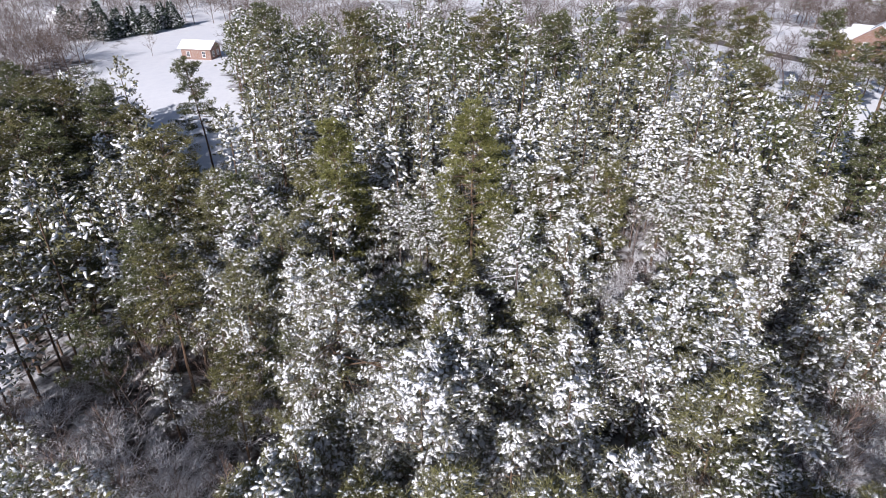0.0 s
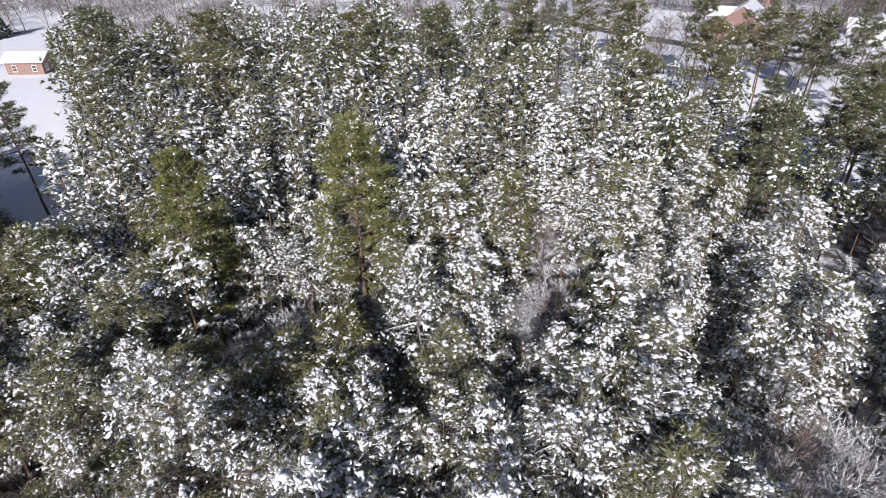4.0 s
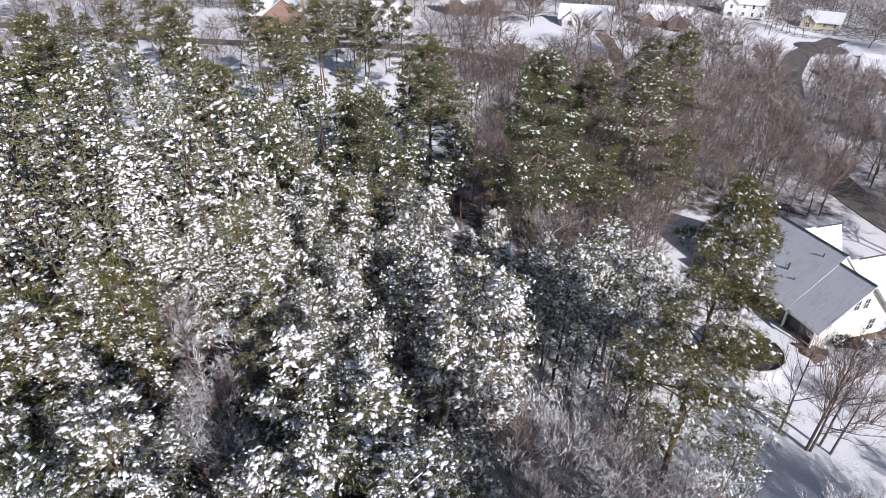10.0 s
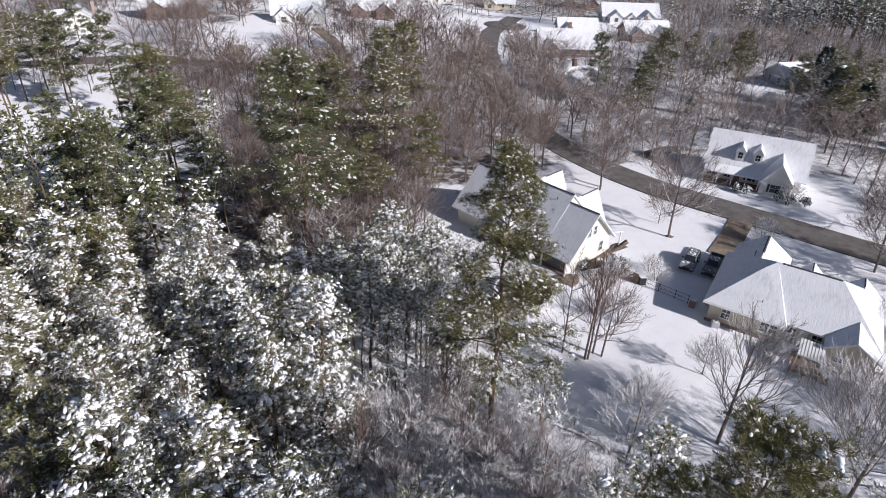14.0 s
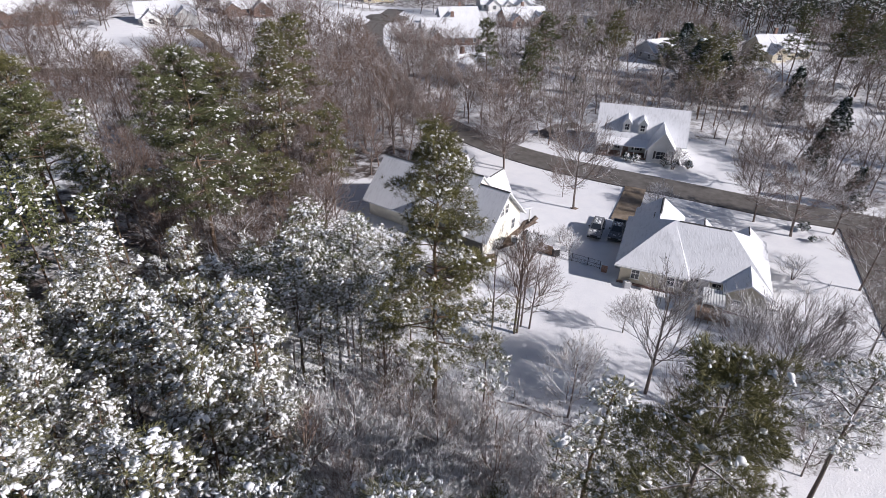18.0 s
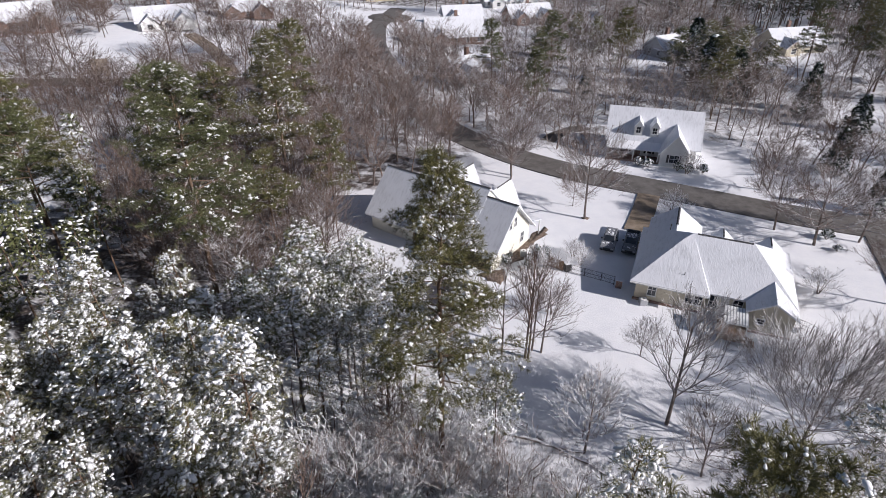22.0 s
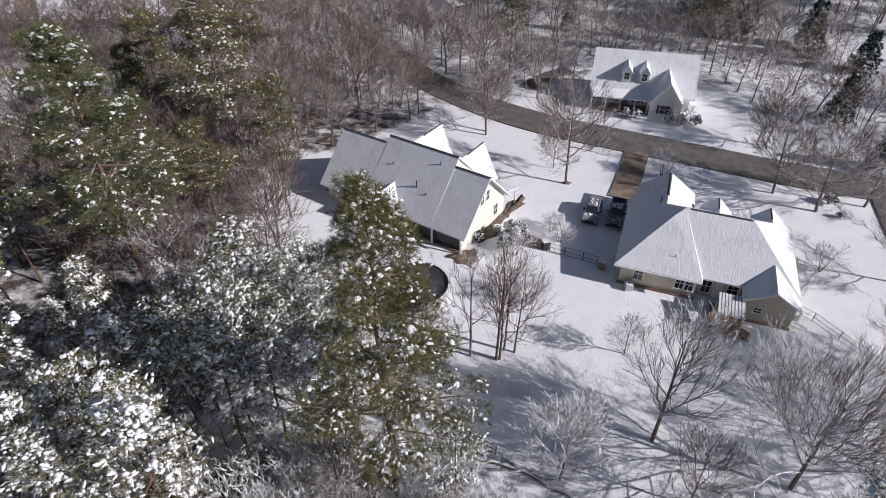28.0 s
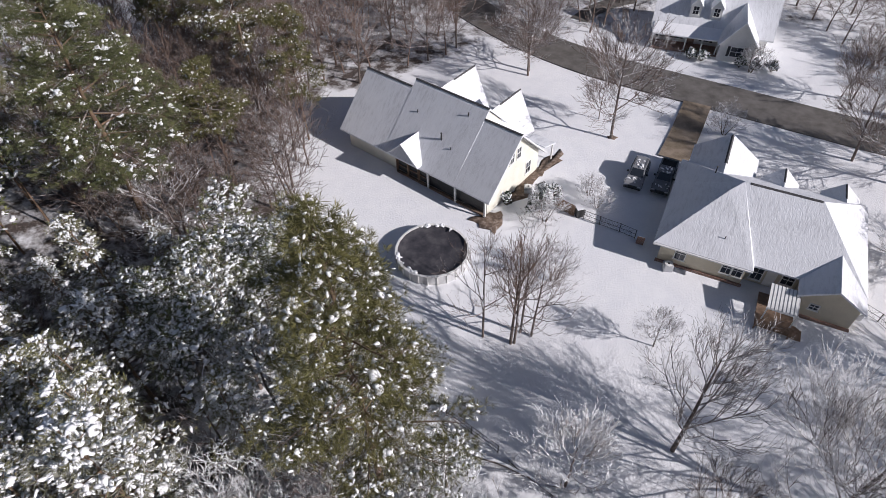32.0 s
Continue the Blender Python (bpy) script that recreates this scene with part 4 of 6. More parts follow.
def house_plain(x, y, turn, L, D, storeys, wall, label, wings=1, garage=False, pitch=0.75, roof=None):
    """A house farther off: block, gable wings, windows and door."""
    r = house_root(x, y, turn, label)
    rm = roof or M_ROOF
    E = 2.8 * storeys
    R = E + D / 2 * pitch
    g = Soup()
    walls_gable(g, -L / 2 + 0.3, L / 2 - 0.3, -D / 2 + 0.3, D / 2 - 0.3, 0, E, R - 0.2, "u")
    put("wall", g.mesh("wall", wall), r)
    s = Soup()
    roof_gable(s, -L / 2, L / 2, -D / 2, D / 2, E, R, "u")
    put("roof", s.mesh("roof", rm), r)
    spots = [(-L * 0.28, 5.2, 2.6), (L * 0.27, 6.0, 3.4), (0.0, 3.0, 1.4)][:wings]
    for u, w, out in spots:
        g = Soup()
        top = E + w / 2 * pitch * 1.1
        walls_gable(g, u - w / 2, u + w / 2, -D / 2 - out, 0, 0, E, top - 0.15, "v")
        put("wall", g.mesh("wall", wall), r)
        s = Soup()
        roof_gable(s, u - w / 2, u + w / 2, -D / 2 - out - 0.2, 0, E, top, "v", 0.35)
        put("roof", s.mesh("roof", rm), r)
        if garage and u > 0:
            put("garage_door", Soup().box(-2.2, 2.2, -0.02, 0.06, 0, 2.2).mesh("garage_door", M_TRIM), r, wall_at(u, -D / 2 - out, 0.05, "-v"))
        else:
            window(r, wall_at(u, -D / 2 - out, 0.8, "-v"), 1.5, 1.5)
            if storeys > 1:
                window(r, wall_at(u, -D / 2 - out, 3.6, "-v"), 0.9, 1.4)
    n = int(L / 3.2)
    for i in range(n):
        u = -L / 2 + (i + 0.5) * L / n
        if all(abs(u - q[0]) > q[1] / 2 + 0.5 for q in spots):
            for k in range(int(storeys)):
                window(r, wall_at(u, -D / 2 + 0.3, 0.8 + 2.8 * k, "-v"), 0.9, 1.4)
    for k in range(int(storeys)):
        for v in (-D / 5, D / 5):
            window(r, wall_at(L / 2 - 0.3, v, 0.8 + 2.8 * k, "+u"), 0.9, 1.4)
            window(r, wall_at(-L / 2 + 0.3, v, 0.8 + 2.8 * k, "-u"), 0.9, 1.4)
    if wings:
        put("chimney", Soup().box(L * 0.1 - 0.5, L * 0.1 + 0.5, D / 2 - 1.2, D / 2 - 0.3, E - 0.5, R + 0.9).mesh("chimney", M_BRICK2), r)
    return r


house_cream()
house_pale()
house_cape()
house_plain(-102.5, 193, 28, 18, 10, 1, M_WHITE, "white gabled house with an open garage under snow", 3, True)
house_plain(-140, 177, 38, 20, 11, 1.4, M_BRICK, "red brick house with several snowy gables", 3)
house_plain(-86, 221, 22, 18, 10, 1, M_BRICK2, "brown brick house with a broad snowy roof", 2)
house_plain(-11, 203, 12, 19, 13, 1, M_BRICK2, "low brick house with a snowy hip roof", 1)
house_plain(11, 276, 12, 24, 12, 1, M_WHITE, "long white house with snowy gables", 3)
house_plain(16, 238, 20, 17, 10, 1, M_BRICK2, "brown house with snowy gables near the turning circle", 2)
house_plain(-9, 236, 15, 15, 9, 1, M_GREYSIDE, "grey house with a broad snowy roof", 1)
house_plain(-11, 306, 10, 18, 10, 1, M_BRICK2, "brown house with dark gables far up the street", 2)
house_plain(-46, 282, 5, 14, 9, 1, M_CREAM, "tan house at the end of the street", 1)
house_plain(-73, 271, 15, 17, 9, 2, M_WHITE, "two-storey white house by the turning circle", 1)
house_plain(56, 187, 30, 14, 9, 1, M_GREYSIDE, "small grey house half hidden by trees", 1)
house_plain(95, 195, 15, 18, 11, 1, M_CREAM, "pale house with a blue-shaded snowy roof", 1)
house_plain(-161, 111, -40, 18, 12, 2, M_BRICK2, "two-storey brown brick house with a steep gable", 2)
house_plain(-151, 148, -40, 15, 10, 1, M_WHITE, "white house under a bright snowy roof", 1)


# ---- things in the yards ----
def swimming_pool(x, y, radius, h):
    r = new("swimming_pool")
    r.matrix_basis = pose(x, y, level(x, y))
    n = 24
    for i in range(n):
        s = Soup()
        a, b = 2 * math.pi * i / n, 2 * math.pi * (i + 1) / n
        vs = [(q * math.cos(t), q * math.sin(t), z) for t in (a, b) for q, z in ((radius, -0.2), (radius, h), (radius - 0.06, h), (radius - 0.06, -0.2))]
        s.add(vs, [(0, 4, 5, 1), (1, 5, 6, 2), (2, 6, 7, 3)])
        put("wall_panel", s.mesh("wall_panel", M_POOL), r)
    for i in range(n):
        a = 2 * math.pi * i / n
        put("upright", Soup().box(radius - 0.02, radius + 0.09, -0.06, 0.06, -0.2, h - 0.02).mesh("upright", M_TRIM), r, pose(0, 0, 0, 0, 0, math.degrees(a)))
    s = Soup()
    for i in range(n):
        a, b = 2 * math.pi * (i + 0.02) / n, 2 * math.pi * (i + 0.98) / n
        vs = [(q * math.cos(t), q * math.sin(t), z) for t in (a, b) for q, z in ((radius - 0.14, h), (radius + 0.1, h), (radius + 0.1, h + 0.06), (radius - 0.14, h + 0.06))]
        put("top_rail", Soup().add(vs, [(0, 1, 5, 4), (1, 2, 6, 5), (2, 3, 7, 6), (3, 0, 4, 7), (3, 2, 1, 0), (4, 5, 6, 7)]).mesh("top_rail", M_TRIM), r)
    vs, fs, m = [(0, 0, h - 0.34)], [], 36
    for k in range(1, 9):
        q = (radius - 0.07) * k / 8
        for i in range(m):
            a = 2 * math.pi * i / m
            vs.append((q * math.cos(a), q * math.sin(a), h - 0.34 + 0.28 * (k / 8) ** 6 + 0.03 * noise.noise(Vector((q * math.cos(a), q * math.sin(a), 5)))))
    fs += [(0, 1 + i, 1 + (i + 1) % m) for i in range(m)]
    for k in range(7):
        o = 1 + k * m
        fs += [(o + i, o + m + i, o + m + (i + 1) % m, o + (i + 1) % m) for i in range(m)]
    put("cover", mesh_of("cover", vs, fs, M_COVER, True), r, label="dark winter cover sagging into the pool")
    rng = random.Random(3)
    s = Soup()
    for _ in range(26):
        a = rng.uniform(0.9, 2.1) if rng.random() < 0.7 else rng.uniform(3.4, 4.4)
        q = radius - rng.uniform(0.05, 0.35)
        clump(s, rng, Vector((q * math.cos(a), q * math.sin(a), h + 0.03)), rng.uniform(0.12, 0.3), (-math.sin(a), math.cos(a), 0), 0.35)
    tagged(put("snow_rim", s.mesh("snow_rim", M_SNOWCLUMP, True), r), kind="stuff")
    return tagged(r, "round above-ground pool with pale wall and dark winter cover", "swimming pool")


def wheel(parent, x, y, r=0.37):
    w = put("wheel", Soup().tube((x, y - 0.12, r), (x, y + 0.12, r), r, r, 16).mesh("wheel", M_RUBBER), parent)
    sgn = 1 if y > 0 else -1
    put("rim", Soup().tube((x, y + sgn * 0.121, r), (x, y + sgn * 0.135, r), r * 0.62, r * 0.55, 12).mesh("rim", M_CHROME), w)


def profile(s, pts, y0, y1, inset=0.12):
    """A side outline swept across, drawn in towards the top."""
    zs = [p[1] for p in pts]
    lo, hi = min(zs), max(zs)
    n = len(pts)
    vs = []
    for side, yy in ((0, y0), (1, y1)):
        for x, z in pts:
            k = inset * (z - lo) / (hi - lo)
            vs.append((x, yy + (k if side == 0 else -k), z))
    fs = [tuple(range(n)), tuple(range(2 * n - 1, n - 1, -1))]
    fs += [(i, n + i, n + (i + 1) % n, (i + 1) % n) for i in range(n)]
    return s.add(vs, fs)


def car(x, y, turn, kind, paint, label):
    """x runs to the front."""
    r = new("car" if kind == "suv" else "pickup_truck")
    r.matrix_basis = pose(x, y, level(x, y) + 0.17, 0, 0, turn)
    half = 0.97
    L = 2.45 if kind == "suv" else 2.85
    s = Soup()
    profile(s, [(-L, 0.38), (-L + 0.05, 0.95), (L - 1.35, 1.06), (L - 0.25, 0.98), (L, 0.8), (L - 0.02, 0.38)], -half, half, 0.06)
    put("body", s.mesh("body", paint), r)
    s = Soup()
    if kind == "suv":
        cabin = [(-L + 0.1, 1.0), (-L + 0.45, 1.72), (0.35, 1.76), (L - 1.35, 1.05)]
    else:
        cabin = [(-0.75, 1.0), (-0.6, 1.76), (0.75, 1.8), (L - 1.45, 1.05)]
    profile(s, cabin, -half + 0.08, half - 0.08, 0.2)
    put("cabin", s.mesh("cabin", paint), r)
    (ax, az), (bx, bz), (cx, cz), (dx, dz) = cabin
    s = Soup()
    o = 0.015
    s.slab([[(cx + 0.1, -0.6, cz - 0.04 + o), (dx - 0.05, -0.74, dz + 0.06 + o), (dx - 0.05, 0.74, dz + 0.06 + o), (cx + 0.1, 0.6, cz - 0.04 + o)]], 0.03)
    put("windscreen", s.mesh("windscreen", M_GLASS), r)
    s = Soup()
    s.add([(ax - o, -0.7, az + 0.2), (ax - o, 0.7, az + 0.2), (bx - 0.06 - o, 0.62, bz - 0.08), (bx - 0.06 - o, -0.62, bz - 0.08)], [(0, 1, 2, 3), (3, 2, 1, 0)])
    put("rear_window", s.mesh("rear_window", M_GLASS), r)
    for sg in (-1, 1):
        s = Soup()
        yb, yt = sg * (half - 0.085), sg * (half - 0.235)
        q = [(bx + 0.12, yt, cz - 0.12), (cx - 0.05, yt, cz - 0.12), (dx - 0.35, yb, 1.14), (ax + 0.3, yb, 1.14)]
        s.add([(a, b + sg * o, c) for a, b, c in q], [(0, 1, 2, 3), (3, 2, 1, 0)])
        put("side_window", s.mesh("side_window", M_GLASS), r)
        put("wing_mirror", Soup().box(dx - 0.75, dx - 0.6, sg * half - 0.02, sg * half + sg * 0.2, 1.05, 1.22).mesh("wing_mirror", M_DARK) if sg > 0 else Soup().box(dx - 0.75, dx - 0.6, -half - 0.2, -half + 0.02, 1.05, 1.22).mesh("wing_mirror", M_DARK), r)
        put("headlight", Soup().box(L - 0.12, L + 0.01, sg * 0.72 - 0.18, sg * 0.72 + 0.18, 0.66, 0.82, 0.02).mesh("headlight", M_CHROME), r)
        put("tail_light", Soup().box(-L - 0.01, -L + 0.1, sg * 0.8 - 0.1, sg * 0.8 + 0.1, 0.7, 0.95, 0.02).mesh("tail_light", M_BRICK), r)
        for wx in (-L + 0.95, L - 0.95):
            wheel(r, wx, sg * (half - 0.1))
    put("bumper", Soup().box(L - 0.08, L + 0.1, -half + 0.05, half - 0.05, 0.36, 0.56, 0.04).mesh("bumper", M_DARK), r)
    put("bumper", Soup().box(-L - 0.1, -L + 0.08, -half + 0.05, half - 0.05, 0.4, 0.58, 0.04).mesh("bumper", M_CHROME), r)
    put("grille", Soup().box(L - 0.05, L + 0.03, -0.5, 0.5, 0.58, 0.8).mesh("grille", M_DARK), r)
    rq = random.Random(int(x * 10))
    s = Soup()
    for _ in range(9):
        lump(s, rq, Vector((rq.uniform(bx + 0.2, cx), rq.uniform(-0.6, 0.6), bz + 0.03)), rq.uniform(0.12, 0.24))
    for _ in range(7):
        lump(s, rq, Vector((rq.uniform(dx + 0.05, L - 0.35), rq.uniform(-0.75, 0.75), 1.03)), rq.uniform(0.1, 0.2))
    tagged(put("snow_patch", s.mesh("snow_patch", M_SNOW), r, label="melting snow on the roof and bonnet"), kind="stuff")
    if kind == "suv":
        for sg in (-1, 1):
            put("roof_rack", Soup().tube((-L + 0.7, sg * 0.62, 1.8), (0.2, sg * 0.62, 1.82), 0.025, 0.025, 6).mesh("roof_rack", M_DARK), r)
    else:
        put("cargo_bed", Soup().box(-L + 0.12, -0.85, -0.78, 0.78, 0.9, 1.0).mesh("cargo_bed", M_RUBBER), r)
        for sg in (-1, 1):
            put("bed_rail", Soup().box(-L + 0.05, -0.78, sg * 0.88 - 0.06, sg * 0.88 + 0.06, 0.95, 1.12).mesh("bed_rail", paint), r)
        put("tailgate", Soup().box(-L, -L + 0.08, -0.85, 0.85, 0.6, 1.12).mesh("tailgate", paint), r)
    return tagged(r, label, "car" if kind == "suv" else "truck", "parked vehicles")


def patio_cover():
    """White ribbed awning on posts over a wooden deck, behind the cream house."""
    r = new("patio_cover")
    r.matrix_basis = pose(15.87, 59.18, level(16, 59), 0, 0, -19.7) @ pose(10.3, -1.0, 0)
    s = Soup()
    n = 8
    for i in range(n):
        u = 2.5 * i / n
        s2 = Soup().slab([[(u, -2.6, 2.35), (u + 0.2, -2.6, 2.35), (u + 0.2, 0.1, 2.75), (u, 0.1, 2.75)]], 0.05)
        put("panel", s2.mesh("panel", M_TRIM), r)
        s = Soup().slab([[(u + 0.2, -2.6, 2.31), (u + 0.3125, -2.6, 2.31), (u + 0.3125, 0.1, 2.71), (u + 0.2, 0.1, 2.71)]], 0.03)
        put("pan", s.mesh("pan", M_GREYSIDE), r)
    put("front_beam", Soup().box(-0.05, 2.55, -2.64, -2.5, 2.14, 2.29).mesh("front_beam", M_TRIM), r)
    for u in (0.02, 2.38):
        put("post", Soup().box(u, u + 0.1, -2.6, -2.5, 0.3, 2.15).mesh("post", M_TRIM), r)
    return tagged(r, "white ribbed metal patio cover on slim posts", "awning")


def deck():
    r = new("deck")
    r.matrix_basis = pose(15.87, 59.18, level(16, 59), 0, 0, -19.7) @ pose(9.9, -1.0, 0)
    n = 18
    for i in range(n):
        put("plank", Soup().box(0, 3.1, -3.4 + i * 0.24, -3.4 + i * 0.24 + 0.225, 0.42, 0.46).mesh("plank", M_WOOD), r)
    for u in (0.1, 1.5, 2.9):
        for v in (-3.3, -1.4):
            put("post", Soup().box(u - 0.06, u + 0.06, v - 0.06, v + 0.06, -0.3, 1.3 if v < -3 else 0.42).mesh("post", M_WOOD), r)
    put("handrail", Soup().box(0, 3.1, -3.38, -3.26, 1.3, 1.36).mesh("handrail", M_WOOD), r)
    for i in range(20):
        u = 0.2 + i * 0.145
        put("baluster", Soup().box(u, u + 0.04, -3.34, -3.3, 0.46, 1.3).mesh("baluster", M_WOOD), r)
    for i in range(3):
        put("step", Soup().box(3.1, 3.4 + 0.28 * (2 - i), -3.2, -2.0, 0.14 * i, 0.14 * (i + 1)).mesh("step", M_WOOD), r)
    return tagged(r, "small brown wooden deck with railing behind the house", "deck")


def chain_fence(pts, h, label, gap=2.6, wire=True):
    r = new("fence")
    for (ax, ay), (bx, by) in zip(pts, pts[1:]):
        n = max(1, round(math.hypot(bx - ax, by - ay) / gap))
        for i in range(n + 1):
            x, y = ax + (bx - ax) * i / n, ay + (by - ay) * i / n
            z = level(x, y)
            put("post", Soup().tube((x, y, z - 0.2), (x, y, z + h), 0.045, 0.045, 6).mesh("post", M_DARK), r)
        for z in (0.12, h / 2, h - 0.05) if wire else (h - 0.05,):
            put("rail", Soup().tube((ax, ay, level(ax, ay) + z), (bx, by, level(bx, by) + z), 0.022, 0.022, 4).mesh("rail", M_DARK), r)
        s = Soup()
        d = Vector((bx - ax, by - ay, 0))
        k = int(d.length / 0.35)
        for i in range(-3, k):
            for q in (0, 1):
                a = max(0, i) * 0.35 / d.length
                b = min(k, i + 3) * 0.35 / d.length
                if b <= a:
                    continue
                za, zb = (0.05, h - 0.1) if q else (h - 0.1, 0.05)
                s.tube((ax + d.x * a, ay + d.y * a, level(ax, ay) + za), (ax + d.x * b, ay + d.y * b, level(ax, ay) + zb), 0.006, 0.006, 3)
        if wire:
            tagged(put("mesh_wire", s.mesh("mesh_wire", M_DARK), r), kind="stuff")
    return tagged(r, label, "fence")


def board_fence(pts, h, label):
    r = new("fence")
    for (ax, ay), (bx, by) in zip(pts, pts[1:]):
        l = math.hypot(bx - ax, by - ay)
        turn = math.degrees(math.atan2(by - ay, bx - ax))
        n = int(l / 0.17)
        b = Soup().box(0, 0.155, -0.012, 0.012, 0, h).mesh("board", M_WOOD)
        for i in range(n):
            x, y = ax + (bx - ax) * i / n, ay + (by - ay) * i / n
            put("board", b, r, pose(x, y, level(x, y), 0, 0, turn))
        put("rail", Soup().box(0, l, 0.012, 0.06, h * 0.75, h * 0.82).mesh("rail", M_WOOD), r, pose(ax, ay, level(ax, ay), 0, 0, turn))
    return tagged(r, label, "fence")


def bin_box(x, y, turn, w, d, h, mat, label, name="storage_bin"):
    r = new(name)
    r.matrix_basis = pose(x, y, level(x, y), 0, 0, turn)
    put("body", Soup().box(-w / 2, w / 2, -d / 2, d / 2, 0, h, 0.03).mesh("body", mat), r)
    put("lid", Soup().box(-w / 2 - 0.03, w / 2 + 0.03, -d / 2 - 0.03, d / 2 + 0.03, h, h + 0.06, 0.02).mesh("lid", M_SNOW), r, label="lid covered with snow")
    return tagged(r, label, "bin")


def air_unit(x, y):
    r = new("air_conditioner")
    r.matrix_basis = pose(x, y, level(x, y))
    put("casing", Soup().box(-0.45, 0.45, -0.45, 0.45, 0, 0.8, 0.06).mesh("casing", M_GREYSIDE), r)
    s = Soup().tube((0, 0, 0.8), (0, 0, 0.84), 0.38, 0.38, 16)
    put("fan_grille", s.mesh("fan_grille", M_TRIM), r)
    put("hub", Soup().tube((0, 0, 0.84), (0, 0, 0.87), 0.12, 0.1, 10).mesh("hub", M_DARK), r)
    return tagged(r, "outdoor air conditioning unit beside the house wall", "air conditioner")


def shrub(seed, x, y, h, snow, label):
    rng = random.Random(seed)
    r = new("shrub")
    r.matrix_basis = pose(x, y, level(x, y))
    stem, leaf, white = Soup(), Soup(), Soup()
    for i in range(9):
        a = i * 0.7 + rng.random()
        pts = limb_path(rng, (0, 0, -0.1), a, rng.uniform(0.7, 1.4), h * rng.uniform(0.6, 0.9), 3, 0.0, 0.2)
        path_tube(stem, pts, 0.035, 0.012, 4)
    for i in range(int(90 * h * h)):
        a, e = rng.uniform(0, 6.283), rng.uniform(0.0, 1.5)
        q = h * 0.52 * rng.uniform(0.5, 1.1) * (1 + 0.2 * math.sin(3 * a + seed))
        p = Vector((math.cos(a) * math.cos(e) * q, math.sin(a) * math.cos(e) * q, h * 0.35 + math.sin(e) * q * 1.1))
        tuft(leaf, rng, p, 0.32, p, 5, 0.16)
        if rng.random() < snow:
            clump(white, rng, p + Vector((0, 0, 0.08)), rng.uniform(0.08, 0.22), p, 0.45)
    put("stem", stem.mesh("stem", M_BARKDARK), r)
    tagged(put("foliage", leaf.mesh("foliage", M_NEEDLE3), r), kind="stuff")
    tagged(put("snow_load", white.mesh("snow_load", M_SNOWCLUMP, True), r), kind="stuff")
    return tagged(r, label, "shrub", "snowy shrubs")


def patch(name, pts, mat, lift, label, category, edge=0.35):
    """A low bed with an uneven outline."""
    rng = random.Random(len(pts))
    cx, cy = sum(p[0] for p in pts) / len(pts), sum(p[1] for p in pts) / len(pts)
    ring = []
    for (ax, ay), (bx, by) in zip(pts, pts[1:] + pts[:1]):
        n = max(2, int(math.hypot(bx - ax, by - ay) / 0.6))
        ring += [(ax + (bx - ax) * i / n + rng.uniform(-edge, edge), ay + (by - ay) * i / n + rng.uniform(-edge, edge)) for i in range(n)]
    vs = [(cx, cy, level(cx, cy) + lift + 0.08)]
    for k in (0.55, 0.92, 1.0):
        vs += [(cx + (x - cx) * k, cy + (y - cy) * k, level(x, y) + (lift + 0.05 if k < 1 else -0.15)) for x, y in ring]
    m = len(ring)
    fs = [(0, 1 + i, 1 + (i + 1) % m) for i in range(m)]
    for k in range(2):
        fs += [(1 + k * m + i, 1 + k * m + m + i, 1 + k * m + m + (i + 1) % m, 1 + k * m + (i + 1) % m) for i in range(m)]
    return tagged(put(name, mesh_of(name, vs, fs, mat, True)), label, category, kind="structure")


M_POOL = plain("pool_wall_panel", [(0.42, 0.42, 0.43), (0.62, 0.62, 0.62)], 1.2, 0.5, stretch=(1, 1, 0.2))
M_COVER = plain("pool_cover", [(0.025, 0.025, 0.032), (0.055, 0.052, 0.06), (0.10, 0.095, 0.10)], 0.9, 0.55)
M_CHROME = plain("dull_chrome", [(0.55, 0.55, 0.56), (0.7, 0.7, 0.7)], 5, 0.3, 0.9)
M_PAINT = plain("grey_car_paint", [(0.20, 0.205, 0.225), (0.27, 0.275, 0.29)], 2, 0.3)
M_PAINT2 = plain("charcoal_car_paint", [(0.13, 0.135, 0.15), (0.19, 0.195, 0.21)], 2, 0.3)
M_PAINT3 = plain("white_car_paint", [(0.72, 0.72, 0.72), (0.8, 0.8, 0.8)], 2, 0.3)

swimming_pool(-6.0, 57.4, 3.65, 1.25)
car(15.7, 71.9, 250, "suv", M_PAINT, "grey sport utility car parked on the snowy drive")
car(18.7, 71.7, 250, "truck", M_PAINT2, "dark charcoal pickup truck parked on the snowy drive")
car(-103, 130.5, 200, "truck", M_PAINT3, "white pickup truck standing on the side street")
patio_cover()
deck()
bin_box(8.9, 65.2, 20, 0.8, 0.8, 1.15, M_DARK, "dark utility box with a snowy lid by the fence", "utility_box")
bin_box(15.0, 61.7, -20, 0.75, 0.75, 1.1, M_BRICK2, "reddish brown bin with snow on its lid")
chain_fence([(9.4, 64.7), (11.0, 63.9), (13.0, 63.0), (14.5, 62.2)], 1.25, "black wire fence with slim posts beside the drive", 1.9)
board_fence([(4.6, 67.6), (8.4, 65.0)], 1.5, "weathered brown board fence between the yards")
chain_fence([(-4.5, 41.5), (-2.7, 40.3), (1.6, 37.6)], 1.2, "old wire fence along the edge of the wood", 2.8)
chain_fence([(33.6, 55.0), (35.0, 53.5), (37.7, 48.3), (41, 42)], 1.2, "dark wire fence behind the cream house", 2.6)
bin_box(17.1, 62.9, -20, 0.7, 0.8, 1.05, M_POOL, "pale grey wheeled bin against the garage wall")
